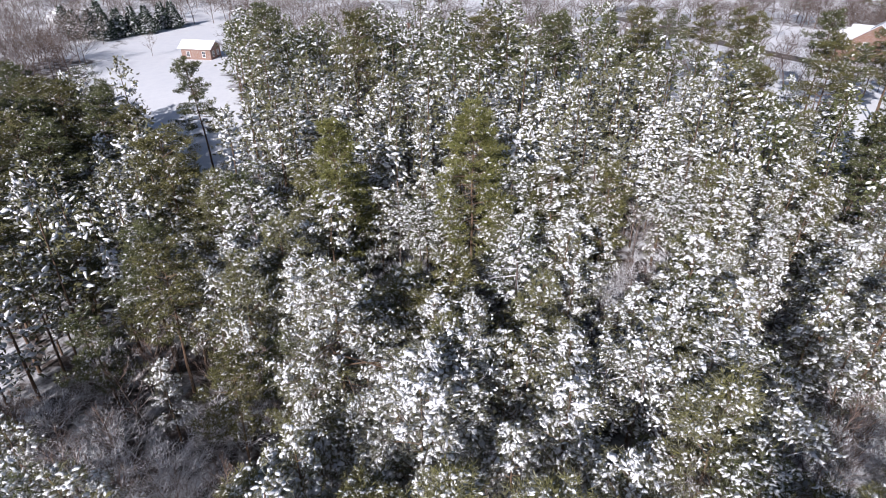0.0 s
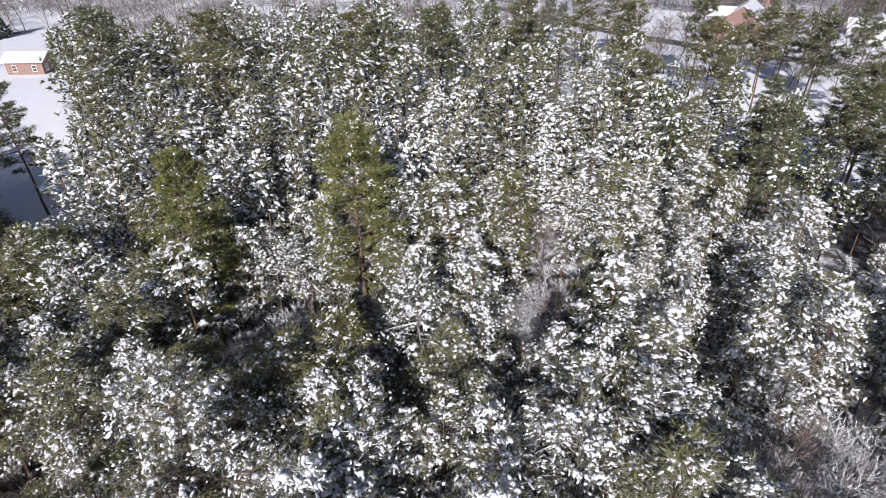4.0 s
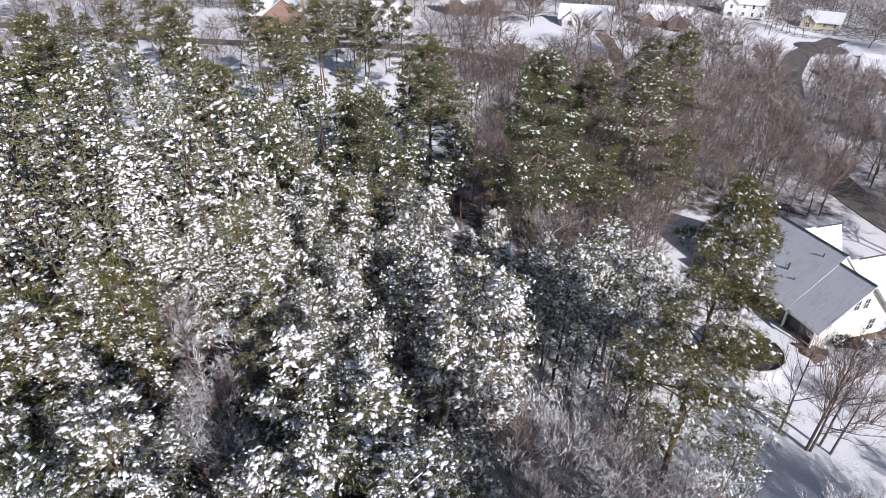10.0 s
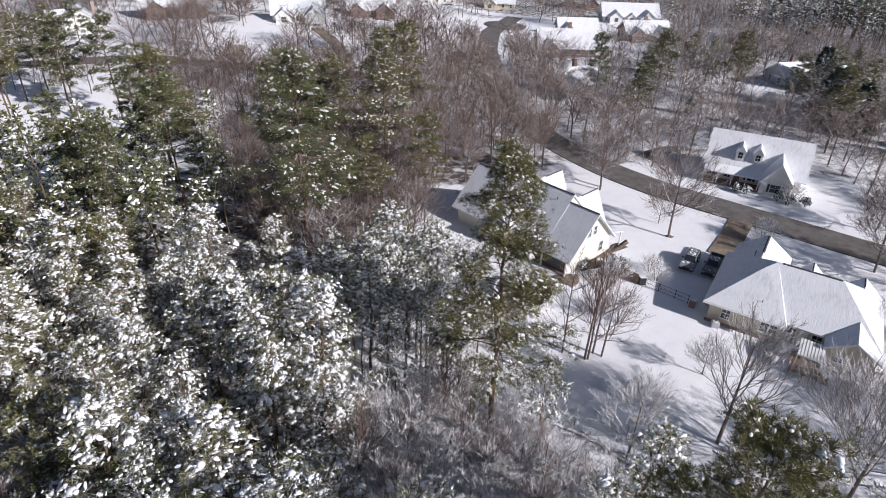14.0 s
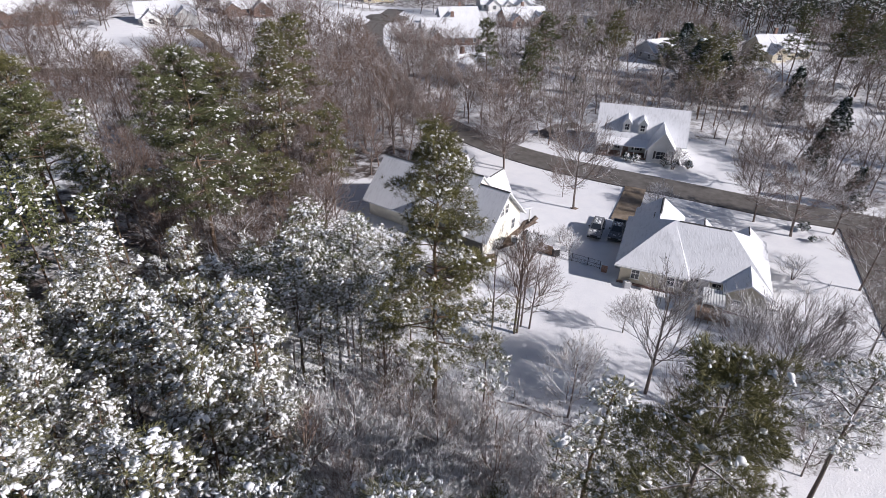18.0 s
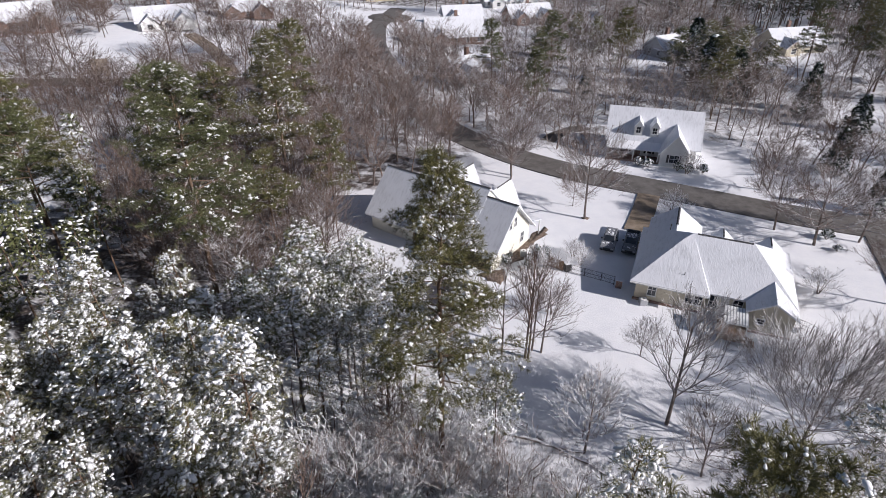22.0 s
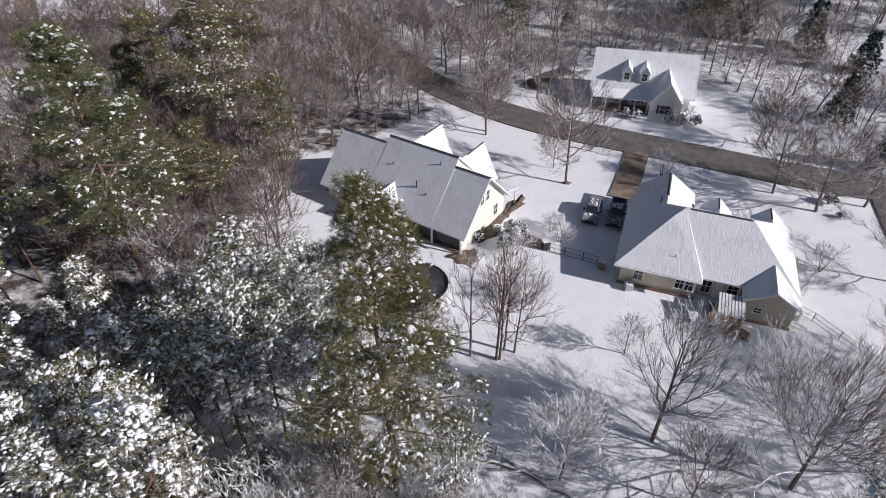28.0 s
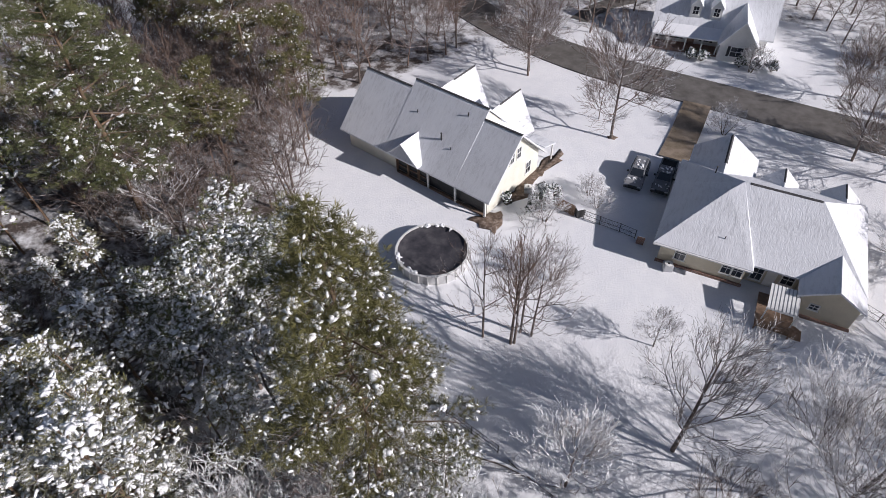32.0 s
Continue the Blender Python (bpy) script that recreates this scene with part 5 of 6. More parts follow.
bin_box(17.5, 64.0, -20, 0.65, 0.75, 1.0, M_DARK, "dark wheeled bin against the garage wall")
air_unit(3.4, 68.6)
air_unit(17.2, 58.2)
air_unit(33.2, 53.9)
shrub(1, 5.4, 66.6, 2.6, 0.75, "dark evergreen shrub heaped with snow by the house")
shrub(2, 4.2, 65.2, 1.9, 0.7, "snow-laden shrub beside the pale house")
shrub(5, 1.0, 66.6, 1.2, 0.5, "small round shrub against the house wall")
for i, (x, y) in enumerate(((26.5, 100.8), (28.0, 100.2), (33.0, 98.8), (34.8, 98.2), (37.2, 98.0))):
    shrub(20 + i, x, y, 1.5, 0.6, "dark clipped shrub under snow before the porch")
shrub(31, 47.4, 75.2, 1.5, 0.5, "round dark shrub by the street corner")
shrub(32, 47.3, 72.0, 0.8, 0.4, "low dark shrub by the street corner")
patch("turning_circle", [(-37 + 9 * math.cos(k * math.pi / 7), 241 + 9 * math.sin(k * math.pi / 7)) for k in range(14)], M_ROAD, 0.2, "round asphalt end of the street", "road", 0.1)
patch("mulch_bed", [(1.6, 65.9), (3.0, 67.6), (4.8, 71.2), (7.4, 74.8), (7.6, 77.0), (5.6, 75.0), (2.8, 70.8), (0.6, 66.6)], M_REDCLAY, 0.06, "bare reddish mulch bed along the house wall", "garden bed")
patch("tree_bed", [(13.1, 79.5), (13.9, 79.2), (14.3, 79.9), (13.8, 80.4), (13.1, 80.1)], M_REDCLAY, 0.05, "round patch of bare mulch under a tree", "garden bed", 0.15)
patch("bare_earth", [(-3.2, 63.2), (-0.2, 61.6), (1.2, 63.4), (0.4, 65.4), (-1.2, 64.2)], M_REDCLAY, 0.05, "bare earth beside the porch", "garden bed")
house_plain(-151, -86, 84, 9.5, 6.5, 1.2, M_BRICK, "small red brick outbuilding on the snowy lawn", 0, pitch=0.5, roof=M_SNOW)
house_plain(-205, -158, 62, 17, 10, 1, M_WHITE, "long white house beyond the evergreen hedge", 0, pitch=0.5, roof=M_SNOW)
house_plain(-5, 158, 35, 14, 9, 1, M_GREYSIDE, "grey house with a shaded snowy roof among trees", 1)
house_plain(-168, -29, 80, 12, 8, 1, M_BRICK, "brick house far beyond the pines", 1)


def fallen_log(seed, ax, ay, bx, by, r):
    """A snow-topped trunk that lies on the ground, with broken branch stubs."""
    rng = random.Random(seed)
    root = new("fallen_log")
    root.matrix_basis = pose(ax, ay, level(ax, ay) + r * 0.8)
    body, stubs = Soup(), Soup()
    n = 7
    pts = [Vector(((bx - ax) * i / n + rng.uniform(-0.12, 0.12), (by - ay) * i / n + rng.uniform(-0.12, 0.12), rng.uniform(0, 0.08))) for i in range(n + 1)]
    path_tube(body, pts, r, r * 0.5, 7)
    for i in range(1, n):
        q = limb_path(rng, pts[i], rng.uniform(0, 6.28), rng.uniform(0.1, 0.8), rng.uniform(0.5, 1.6), 3, -0.2, 0.2)
        path_tube(stubs, q, r * 0.35, 0.015, 4)
    put("trunk", body.mesh("trunk", M_BARKDARK, True), root)
    tagged(put("branch_stubs", stubs.mesh("branch_stubs", M_TWIG_GREY), root), kind="stuff")
    return tagged(root, "dark fallen trunk with snow along its top", "log", "fallen trunks")


fallen_log(1, -0.4, 37.3, 6.4, 35.3, 0.2)
fallen_log(2, 2.4, 37.0, 8.6, 32.9, 0.16)

# Trees that stand out, and three unseen ones for shade, each by kind, place and height.
KEY = [
    ("A", -34.8, 56.5, 28.4, 1.3),
    ("A", -33.1, 84.0, 26.4, 1.15),
    ("A", -65.4, 65.7, 20.0, 1.0),
    ("T", -65.2, 77.9, 13.0, 1.0),
    ("A", -97.4, 85.3, 20.5, 0.9),
    ("A", -104.1, 78.2, 20.25, 0.9),
    ("T", -86.5, 85.9, 20.25, 1.0),
    ("D", 13.5, 79.7, 15.5, 0.9),
    ("D", 3.0, 94.1, 12, 1.0),
    ("V", 14.9, 39.2, 14.5, 1.0),
    ("W", 24.6, 35.0, 13.0, 1.1),
    ("D", 41.1, 77.6, 11, 1.1),
    ("D", 44.9, 73.4, 12, 1.3),
    ("E", -0.3, 48.3, 13, 0.7),
    ("N", 2.2, 47.8, 14, 0.8),
    ("E", 3.0, 49.1, 13, 0.7),
    ("E", 2.5, 47.9, 12, 0.8),
    ("E", 4.0, 48.8, 11, 0.8),
    ("F", 6.0, 55.5, 5, 1.0),
    ("R", 14.7, 48.8, 5.0, 1.05),
    ("R", 6.6, 35.5, 9.2, 1.0),
    ("D", 12.3, 83.9, 7, 0.7),
    ("F", 27.4, 81.8, 4.5, 1.0),
    ("D", -11.8, 97.1, 11, 0.8),
    ("F", 5.2, 63.9, 4.2, 1.0),
    ("F", 10.9, 66.6, 3.4, 1.0),
    ("F", 10.2, 68.6, 3.2, 1.0),
    ("D", 44.4, 91.5, 8, 0.8),
    ("D", 16.3, 33.5, 8, 1.0),
    ("F", 39.7, 61.6, 4, 1.0),
    ("D", 47.3, 59.6, 10, 1.1),
    ("D", 41.2, 46.5, 10, 1.0),
    ("F", 34.2, 97.4, 4.5, 1.0),
    ("D", 3.1, 95.4, 11, 1.3),
    ("D", 45.8, 91.3, 10, 1.1),
    ("D", 58.1, 109.6, 10, 1.2),
    ("B", 59.5, 100.0, 9, 1.2),
    ("B", 56.6, 132.2, 10, 1.1),
    ("D", 51.7, 74.6, 10, 1.2),
    ("A", -6.0, 32.5, 30.2, 0.98),
    ("T", -80.6, 52.4, 23, 1.0),
    ("T", -56.0, 60.8, 21, 1.0),
    ("T", -118.6, 44.6, 19.25, 1.0),
    ("T", -127.4, 34.1, 16.75, 1.0),
    ("T", -113.8, 53.2, 19.0, 1.0),
    ("T", -105.6, 64.4, 21.25, 1.0),
    ("T", -99.9, 75.8, 19.5, 1.0),
    ("T", -95.5, 84.4, 18.75, 1.0),
    ("T", -64.4, 69.9, 21.75, 1.1),
    ("T", -131.4, 26.6, 15.5, 1.0),
    ("T", -130.8, 14.3, 15.5, 1.0),
    ("T", -101.0, 68.9, 16.0, 1.0),
    ("T", -38.2, 108.8, 22.75, 1.1),
    ("G", -44.5, -6.6, 24, 1.0),
    ("H", -29.5, 15.6, 13, 1.0),
    ("T", -94.2, -46.5, 24, 1.0),
    ("T", -90.0, -29.0, 24, 1.0),
    ("G", -42.0, -22.2, 23, 0.9),
    ("T", -60.1, -61.5, 20, 1.0),
    ("T", -98.6, -5.1, 22, 1.0),
    ("T", -98.6, 9.6, 22, 1.0),
    ("T", -103.0, 26.1, 22, 1.0),
    ("T", -75.0, -53.1, 20, 1.0),
    ("T", -59.1, -56.7, 18, 1.0),
    ("L", 6.2, 13.2, 27.6, 1.0),
    ("P", 23.4, 25.4, 17, 1.05),
    ("B", -117, 179, 12, 1.2),
    ("B", -112, 173, 10, 1.2),
    ("S", 4.2, 20.9, 19.2, 0.95),
    ("K", -15.0, -17.3, 20.5, 1.0),
    ("T", -56.6, 49.0, 19.6, 0.9),
    # Three pines out of view, added to cast shade on the brush westward.
    ("T", 2.0, -56.0, 24, 1.1),
    ("T", 9.0, -62.0, 25, 1.1),
    ("T", 6.0, -50.0, 22, 1.0),
    ("T", 14.3, 143.6, 19, 1.0),
    ("T", 34.4, 156.6, 18, 1.0),
    ("C", 54.5, 149.7, 13, 1.3),
    ("C", 57.5, 142.3, 12, 1.3),
    ("C", 59.6, 178.6, 12, 1.2),
    ("T", 82.7, 159.2, 20, 1.0),
    ("T", 96.3, 161.2, 20, 1.0),
    ("C", 60.4, 99.2, 8, 1.0),
    ("C", 59.0, 83.9, 7, 1.0),
    ("H", -20.6, 13.1, 13, 1.0),
    ("H", -35.9, 17.4, 14, 0.8),
    ("S", -24.2, 17.6, 15, 1.1),
    ("S", -19.5, 28.1, 18.8, 1.0),
    ("S", -21.6, 31.0, 17.5, 1.0),
    ("S", -24.2, 26.6, 17.0, 1.0),
    ("S", -17.4, 25.2, 14.0, 1.0),
    ("S", -27.0, 33.0, 15.0, 1.0),
    ("S", -22.0, 23.6, 16.0, 1.0),
    ("S", -28.6, 29.6, 17.0, 1.0),
    ("F", -42.4, 22.8, 9, 1.3),
    ("F", -15.3, 31.3, 9, 1.2),
    ("F", -18.2, 20.9, 8, 1.2),
    ("D", 30, 33, 6, 1.1),
    ("D", 41, 36, 13, 1.1),
    ("D", 26, 30, 6, 1.1),
    ("D", 46, 42, 13, 1.1),
    ("C", -176.4, -138.3, 9, 1.2),
    ("C", -178.6, -134.7, 9, 1.2),
    ("C", -174.9, -127.8, 9, 1.2),
    ("C", -180.9, -126.2, 9, 1.2),
    ("C", -185.2, -123.5, 9, 1.2),
    ("C", -187.5, -119.7, 9, 1.2),
    ("C", -196.5, -118.8, 9, 1.2),
    ("C", -199.0, -115.8, 9, 1.2),
    ("C", -197.8, -142.7, 9, 1.2),
    ("C", -186.3, -148.3, 9, 1.2),
    ("E", -152.0, -101.3, 7, 0.8),
    ("T", 96, 150, 18, 1.25),
    ("T", 104, 160, 18, 1.25),
    ("T", 100, 168, 17, 1.25),
    ("T", 110, 156, 18, 1.25),
    ("H", 60, 150, 13, 1.35),
    ("H", 64, 156, 14, 1.35),
    ("H", 57, 160, 14, 1.35),
    ("H", 68, 150, 12, 1.35),
]
for kind, x, y, h, wide in KEY:
    plant(kind, x, y, h, wide)

taken = [(x, y) for _, x, y, _, _ in KEY]
rs = random.Random(19)


def scatter(poly, count, gap, mix, keep=None):
    """Fills a stretch with trees at least gap apart."""
    xs, ys = [p[0] for p in poly], [p[1] for p in poly]
    kinds = [k for k, w, *_ in mix for _ in range(w)]
    sizes = {k: (a, b) for k, _, a, b in mix}
    done = tries = 0
    while done < count and tries < count * 60:
        tries += 1
        x, y = rs.uniform(min(xs), max(xs)), rs.uniform(min(ys), max(ys))
        if not inside(x, y, poly) or (keep and not keep(x, y)):
            continue
        if any((x - a) ** 2 + (y - b) ** 2 < gap * gap for a, b in taken):
            continue
        taken.append((x, y))
        k = rs.choice(kinds)
        plant(k, x, y, rs.uniform(*sizes[k]), rs.uniform(0.85, 1.2))
        done += 1


def pine_floor(x, y):
    return not inside(x, y, SHADY) and not inside(x, y, BRUSH_WEST) and not inside(x, y, LAWN) and not inside(x, y, THICKET) and not inside(x, y, BRUSH) and not inside(x, y, BRUSH_SOUTH) and not inside(x, y, OPEN_YARD) and not any(inside(x, y, g) for g in GAPS)


scatter(DENSE, 52, 3.3, [("T", 5, 14, 22), ("H", 2, 11, 15), ("P", 2, 12, 17)], pine_floor)
scatter(GAPS[0], 16, 2.0, [("F", 3, 4, 7), ("N", 2, 5, 8), ("E", 1, 6, 8)])
scatter(GAPS[-1], 9, 2.2, [("N", 3, 4, 6), ("F", 1, 4, 5)])
scatter(BRUSH_WEST, 14, 2.4, [("N", 4, 6, 10), ("F", 3, 5, 7)])
scatter(BRUSH_SOUTH, 36, 2.6, [("F", 2, 5, 8), ("N", 4, 7, 11), ("E", 1, 7, 10), ("T", 1, 12, 16), ("S", 2, 8, 12)])
SNOWY_MIX = [("S", 12, 10, 18), ("P", 3, 12, 18), ("H", 3, 12, 17), ("T", 1, 15, 20), ("F", 2, 5, 8), ("E", 2, 8, 12)]
LOW_MIX = [("S", 8, 9, 13.5), ("P", 3, 9, 13), ("E", 2, 8, 11), ("N", 1, 8, 11)]
scatter(WOOD, 225, 2.15, SNOWY_MIX, lambda x, y: pine_floor(x, y) and x >= -50 and -42 <= y < 39 and not (x > -33 and y > 20))
scatter(WOOD, 40, 2.15, [("S", 8, 11, 17), ("P", 1, 11, 15), ("E", 1, 8, 11)], lambda x, y: pine_floor(x, y) and x > -33 and 20 < y < 39)
scatter(WOOD, 44, 2.3, LOW_MIX, lambda x, y: pine_floor(x, y) and x >= -50 and 39 <= y < 50 and not x < -45)
scatter([(-46, 40), (-40, 62), (-62, 100), (-75, 80), (-92, 50), (-80, 36)], 9, 4.5, [("T", 3, 14, 19), ("H", 2, 10, 14)], lambda x, y: inside(x, y, WOOD) and not inside(x, y, THICKET) and not inside(x, y, OPEN_YARD))
scatter(SHADY, 26, 2.3, [("P", 8, 12, 15.5), ("E", 1, 8, 11)])
scatter(BRUSH, 70, 1.8, [("F", 5, 6, 9), ("E", 2, 8, 11), ("N", 1, 8, 11)])
scatter(STRIP, 20, 2.6, [("S", 3, 5, 8), ("F", 3, 4, 7)])
scatter(THICKET, 66, 2.8, [("N", 6, 8, 13), ("E", 2, 7, 11), ("T", 1, 14, 20)])
# Woods and gardens farther off, between the houses and streets.
FAR = [(-48, 104), (-110, 66), (-132, 30), (-132, -50), (-150, -75), (-205, -80), (-210, -130), (-260, -200), (-330, -200), (-330, 120), (-230, 330), (150, 330), (190, 220), (120, 110), (66, 88), (50, 100), (45, 122), (16, 116), (-4, 130), (-30, 178), (-50, 150)]
STREETS = [(120, 52), (80, 70), (58, 78), (46, 82), (25, 92), (4, 103), (-8, 116), (-18, 134), (-28, 165), (-36, 195), (-40, 225), (-36, 262), (-34, 176), (-52, 150), (-74, 139), (-93, 132), (-112, 126), (-127, 112), (-143, 96), (-170, 78)]


def off_street(x, y, a, b):
    """The distance from a point to one length of street."""
    dx, dy = b[0] - a[0], b[1] - a[1]
    f = min(max(((x - a[0]) * dx + (y - a[1]) * dy) / (dx * dx + dy * dy), 0), 1)
    return math.hypot(x - a[0] - f * dx, y - a[1] - f * dy)


def in_wild(x, y):
    if inside(x, y, OPEN_YARD) or inside(x, y, LAWN):
        return False
    if any((x - a) ** 2 + (y - b) ** 2 < r * r for a, b, r in YARDS):
        return False
    return all(off_street(x, y, a, b) > 4.3 for a, b in zip(STREETS, STREETS[1:]))


def grouped(x, y, least=-0.3):
    """Woods broken by clearings."""
    return in_wild(x, y) and stand(x, y) > least


def join_copies(name, molds, spots, mats, label, category):
    """One mesh of many turned and sized copies of a few molds. A mold: a list of soups, one for each material."""
    packed = []
    for mold in molds:
        V, loops, sizes, idx, k = [], [], [], [], 0
        for j, so in enumerate(mold):
            V += so.v
            for f in so.f:
                loops += [i + k for i in f]
                sizes.append(len(f))
                idx.append(j)
            k = len(V)
        packed.append((np.array(V), np.array(loops), np.array(sizes), np.array(idx)))
    vs, ls, ss, ms, k = [], [], [], [], 0
    for which, x, y, turn, sc, wide in spots:
        V, L, S, I = packed[which]
        c, s = math.cos(turn) * sc * wide, math.sin(turn) * sc * wide
        vs.append(np.stack([V[:, 0] * c - V[:, 1] * s + x, V[:, 0] * s + V[:, 1] * c + y, V[:, 2] * sc + level(x, y)], 1))
        ls.append(L + k)
        ss.append(S)
        ms.append(I)
        k += len(V)
    V, L, S, I = (np.concatenate(q) for q in (vs, ls, ss, ms))
    me = bpy.data.meshes.new(name)
    me.vertices.add(len(V))
    me.vertices.foreach_set("co", V.ravel())
    me.loops.add(len(L))
    me.loops.foreach_set("vertex_index", L)
    me.polygons.add(len(S))
    me.polygons.foreach_set("loop_start", np.concatenate([[0], np.cumsum(S)[:-1]]))
    me.polygons.foreach_set("material_index", I)
    for m in mats:
        me.materials.append(m)
    me.update(calc_edges=True)
    return tagged(put(name, me), label, category, kind="stuff")


def spread_over(poly, count, gap, seed, kinds, lo, hi, keep):
    rng = random.Random(seed)
    xs, ys = [p[0] for p in poly], [p[1] for p in poly]
    out, tries = [], 0
    while len(out) < count and tries < count * 40:
        tries += 1
        x, y = rng.uniform(min(xs), max(xs)), rng.uniform(min(ys), max(ys))
        if not inside(x, y, poly) or not keep(x, y) or any((x - a) ** 2 + (y - b) ** 2 < gap * gap for a, b in taken):
            continue
        taken.append((x, y))
        out.append((rng.randrange(kinds), x, y, rng.uniform(0, 6.283), rng.uniform(lo, hi), rng.uniform(0.85, 1.2)))
    return out


def far_bare_mold(rng, h=11.0):
    so = Soup()
    spine = limb_path(rng, (0, 0, -0.4), rng.uniform(0, 6), 1.45, h * 0.75, 4, 0.03, 0.12)
    path_tube(so, spine, 0.14, 0.03, 4)
    for b in range(15):
        f = 0.25 + 0.74 * (b + rng.random()) / 15
        k = min(int(f * 4), 3)
        q = spine[k].lerp(spine[k + 1], f * 4 - k)
        az = b * 2.4 + rng.uniform(-0.4, 0.4)
        l = h * 0.42 * (1.1 - 0.55 * f) * rng.uniform(0.8, 1.2)
        p1 = limb_path(rng, q, az, 0.35 + 0.5 * f, l, 2, 0.15, 0.2)
        path_tube(so, p1, 0.045, 0.022, 3)
        for c in range(5):
            az2 = az + rng.uniform(-1.2, 1.2)
            p2 = limb_path(rng, p1[0].lerp(p1[2], rng.uniform(0.3, 1.0)), az2, 0.5 + rng.uniform(-0.5, 0.5), l * 0.5, 1, 0.1, 0.2)
            path_tube(so, p2, 0.028, 0.018, 3)
            for d in range(2):
                p3 = limb_path(rng, p2[0].lerp(p2[1], rng.uniform(0.4, 1)), az2 + rng.uniform(-1.0, 1.0), 0.5 + rng.uniform(-0.6, 0.6), l * 0.34, 1, 0.1, 0.2)
                path_tube(so, p3, 0.022, 0.016, 3)
    return [so]


def far_pine_mold(rng, h, radius, start, snow):
    trunk, crown, white = Soup(), Soup(), Soup()
    path_tube(trunk, [Vector((0, 0, -0.4)), Vector((0.2, 0.1, h * 0.5)), Vector((0.1, 0.3, h))], 0.17, 0.04, 5)
    for b in range(46):
        f = start + (1 - start) * (b / 45) ** 0.9
        u = (f - start) / (1 - start)
        reach = radius * ((1 - u) ** 0.55 * (0.5 + 0.5 * min(1, u / 0.2)) + 0.1) * rng.uniform(0.5, 1.35)
        az = b * 2.399 + rng.uniform(-0.5, 0.5)
        for j in range(3):
            q = reach * (0.4 + 0.6 * (j + rng.random()) / 3)
            a = az + rng.gauss(0, 0.35)
            p = Vector((math.cos(a) * q, math.sin(a) * q, h * f + rng.gauss(0, 0.25) + 0.15 * q))
            tuft(crown, rng, p, 0.7, (math.cos(a), math.sin(a), 0.2), 4, 0.15)
            if rng.random() < snow:
                lump(white, rng, p + Vector((0, 0, 0.2)), rng.uniform(0.16, 0.4))
                lump(white, rng, p + Vector((rng.gauss(0, 0.4), rng.gauss(0, 0.4), 0.1)), rng.uniform(0.12, 0.28))
    return [trunk, crown, white]


rf = random.Random(77)
BARE_MOLDS = [far_bare_mold(rf) for _ in range(6)]
M_TWIG_FAR = frosted("far_twig", (0.16, 0.12, 0.10), 0.42, 0.95, 0.6, 0.8)
scatter(OPEN_YARD, 10, 6.0, [("T", 3, 11, 17), ("C", 1, 4, 7)])
scatter(GROVE, 44, 2.7, [("N", 6, 10, 14), ("E", 1, 9, 12), ("D", 1, 11, 13)], in_wild)
join_copies("far_wood", BARE_MOLDS, spread_over(GROVE, 80, 2.4, 31, 6, 0.85, 1.3, in_wild) + spread_over([(6, 106), (10, 112), (-4, 128), (-12, 150), (-22, 182), (-28, 180), (-14, 140), (-4, 119)], 30, 2.4, 37, 6, 0.9, 1.3, in_wild), [M_TWIG_BROWN], "leafless brown grove beside the street", "woods")
join_copies("brown_trees", BARE_MOLDS, spread_over(OPEN_YARD, 70, 3.4, 32, 6, 0.6, 1.0, lambda x, y: True) + spread_over([(-230, 60), (-230, 200), (-100, 230), (-60, 200), (-90, 130), (-130, 110)], 170, 3.0, 33, 6, 0.75, 1.25, lambda x, y: grouped(x, y, -0.5)) + spread_over([(-130, 108), (-60, 108), (-40, 150), (-24, 185), (-20, 235), (-100, 240)], 125, 2.8, 34, 6, 0.8, 1.3, lambda x, y: grouped(x, y, -0.5)) + spread_over([(-60, 104), (-46, 106), (-52, 138), (-90, 126), (-100, 108), (-75, 85)], 60, 2.8, 36, 6, 0.7, 1.1, in_wild) + spread_over([(-126, 204), (-150, 196), (-215, 180), (-235, 260), (-130, 285), (-100, 248)], 130, 3.0, 38, 6, 0.9, 1.4, lambda x, y: True) + spread_over(THICKET, 95, 1.9, 35, 6, 0.7, 1.1, lambda x, y: True), [M_TWIG_DARK], "dark brown leafless trees in the thicket and far gardens", "woods")
scatter(FAR, 24, 7.0, [("T", 1, 14, 21), ("C", 2, 6, 11)], in_wild)
scatter([(12, 116), (44, 122), (52, 98), (70, 86), (110, 100), (120, 180), (10, 180), (-6, 136)], 46, 5.0, [("E", 7, 9, 13), ("T", 2, 14, 19), ("H", 1, 12, 15), ("C", 1, 7, 11)], in_wild)
join_copies("far_wood", BARE_MOLDS, spread_over(WILD_EAST, 390, 2.7, 5, 6, 0.75, 1.3, in_wild), [M_TWIG_FAR], "leafless grey-brown woods beyond the white house", "woods")
join_copies("far_wood", BARE_MOLDS, spread_over([(-48, 106), (-66, 114), (-90, 102), (-112, 70), (-132, 48), (-132, -10), (-200, -40), (-250, 40), (-240, 160), (-170, 270), (40, 310), (110, 260), (60, 240), (0, 205), (-26, 178), (-50, 176)], 300, 3.0, 6, 6, 0.75, 1.25, lambda x, y: grouped(x, y, 0.35)), [M_TWIG_FAR], "leafless woods among the far gardens and streets", "woods")
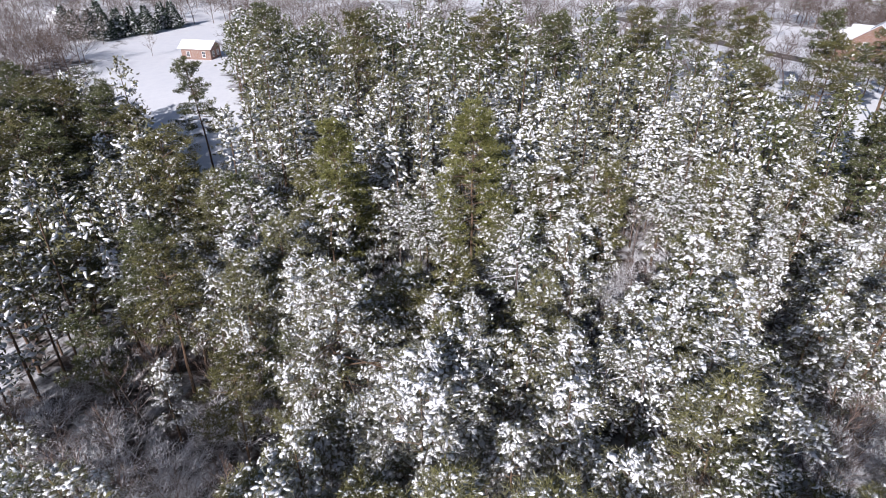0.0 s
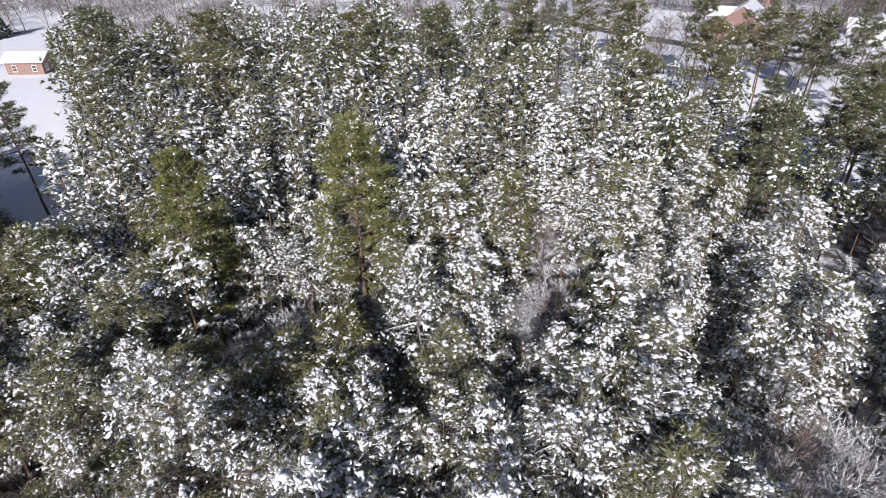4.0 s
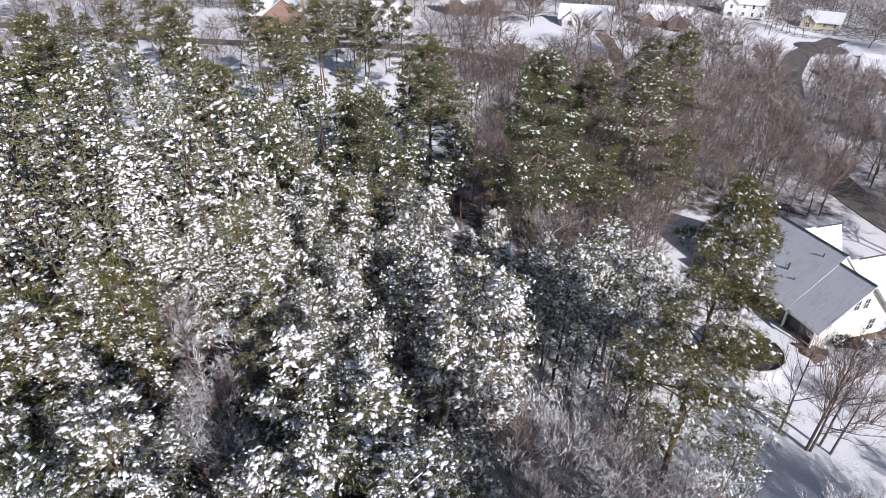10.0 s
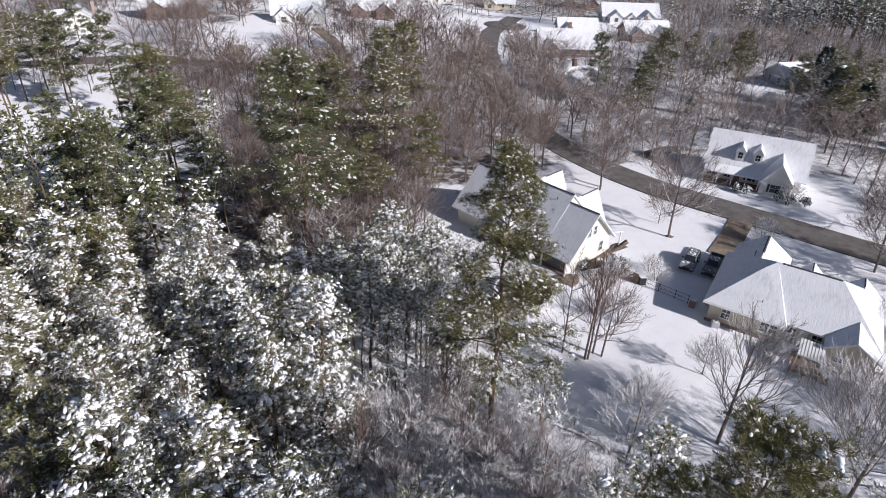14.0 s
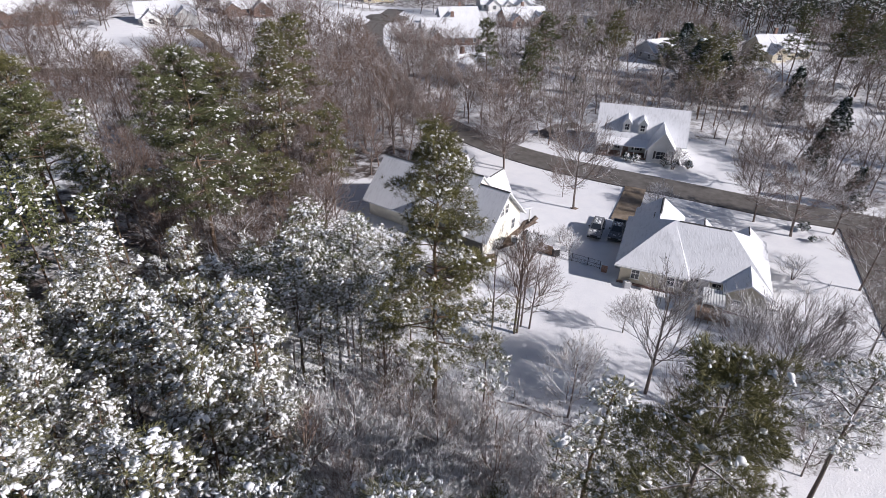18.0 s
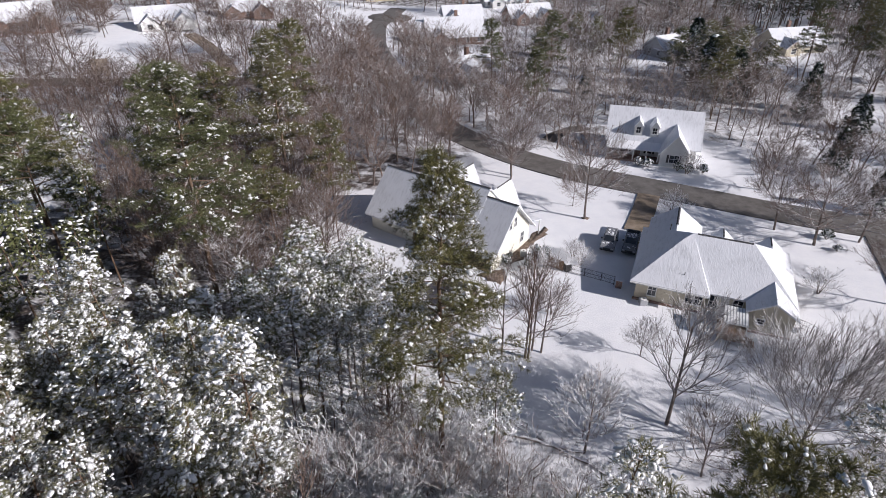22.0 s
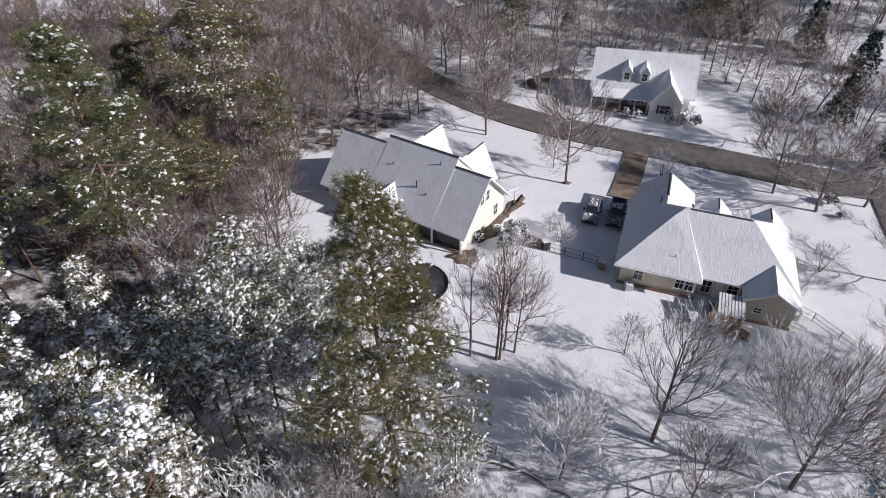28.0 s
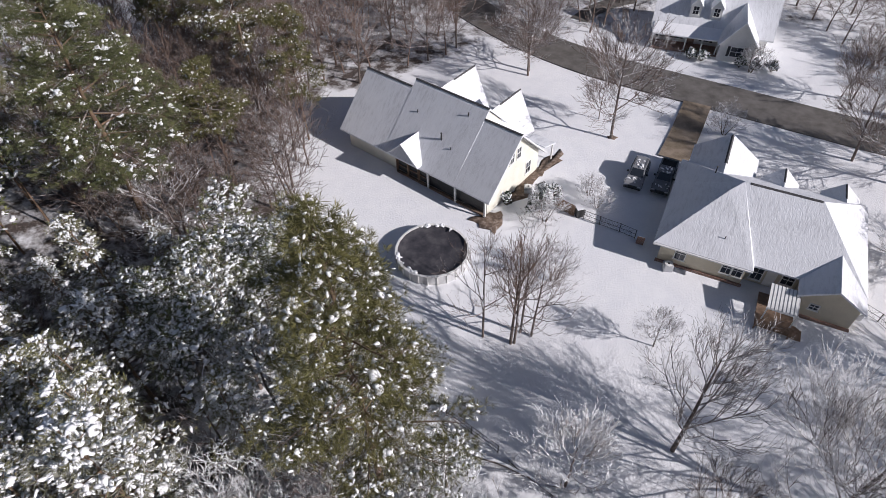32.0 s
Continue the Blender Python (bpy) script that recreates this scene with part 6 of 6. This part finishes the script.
join_copies("far_wood", BARE_MOLDS, spread_over([(-132, -10), (-126, -50), (-140, -74), (-205, -76), (-205, -130), (-150, -122), (-120, -112), (-130, -160), (-260, -220), (-300, -100), (-200, -40)], 240, 3.8, 7, 6, 0.75, 1.3, in_wild), [M_TWIG_FAR], "leafless woods round the hillside lawn", "woods")
PINE_MOLDS = [far_pine_mold(rf, 15, 2.6, 0.25, 0.65), far_pine_mold(rf, 14, 2.5, 0.3, 0.55), far_pine_mold(rf, 16, 2.8, 0.3, 0.4), far_pine_mold(rf, 20, 3.2, 0.4, 0.15)]
join_copies("far_pine_wood", PINE_MOLDS, spread_over(WOOD, 330, 2.6, 8, 4, 0.75, 1.15, lambda x, y: pine_floor(x, y) and (x < -50 or y < -42) and x > -86 and y > -84 and not (x < -45 and y > 34)), [M_BARK, M_NEEDLE_FROST, M_SNOWCLUMP], "snowy pine wood farther from the clearing", "woods")
GREEN_MOLDS = [far_pine_mold(rf, 17, 3.0, 0.4, 0.2), far_pine_mold(rf, 15, 2.8, 0.3, 0.3), far_pine_mold(rf, 18, 3.2, 0.45, 0.15)]
join_copies("green_pine_wood", GREEN_MOLDS, spread_over(FAR, 45, 7.0, 13, 3, 0.7, 1.15, in_wild), [M_BARK, M_NEEDLE, M_SNOWCLUMP], "green pines scattered through the far gardens", "woods")
join_copies("green_pine_wood", GREEN_MOLDS, spread_over(WOOD, 130, 3.3, 14, 3, 0.8, 1.2, lambda x, y: pine_floor(x, y) and x <= -84 and y < 34 and y > -62), [M_BARK, M_NEEDLE, M_SNOWCLUMP], "green pines thinly dusted with snow behind the young wood", "woods")
join_copies("brown_trees", BARE_MOLDS, spread_over([(-155, -135), (-80, -135), (-56, -100), (-92, -98), (-120, -108), (-140, -114)], 90, 3.0, 15, 6, 0.8, 1.2, lambda x, y: True), [M_TWIG_DARK], "dark leafless thicket below the hillside lawn", "woods")
join_copies("green_pine_wood", GREEN_MOLDS, spread_over(WOOD, 90, 3.6, 12, 3, 0.75, 1.1, lambda x, y: pine_floor(x, y) and x < -45 and y > 34), [M_BARK, M_NEEDLE, M_SNOWCLUMP], "green pines with little snow by the open gardens", "woods")
join_copies("far_wood", BARE_MOLDS, spread_over([(-70, 250), (-40, 240), (60, 250), (150, 205), (260, 190), (260, 345), (-160, 345), (-170, 275)], 460, 4.4, 9, 6, 1.0, 1.5, in_wild), [M_TWIG_FAR], "leafless woods closing the view behind the houses", "woods")
join_copies("far_pine_wood", PINE_MOLDS, spread_over([(60, 230), (150, 190), (260, 180), (260, 345), (0, 345)], 90, 7.0, 10, 4, 0.9, 1.3, in_wild), [M_BARK, M_NEEDLE, M_SNOWCLUMP], "dark pines among the farthest woods", "woods")
join_copies("green_pine_wood", GREEN_MOLDS, spread_over([(58, 232), (74, 216), (112, 210), (150, 202), (215, 212), (220, 262), (126, 266), (66, 258)], 105, 3.6, 16, 3, 1.0, 1.5, lambda x, y: True), [M_BARK, M_NEEDLE3, M_SNOWCLUMP], "dark pine stand beyond the last houses", "woods")
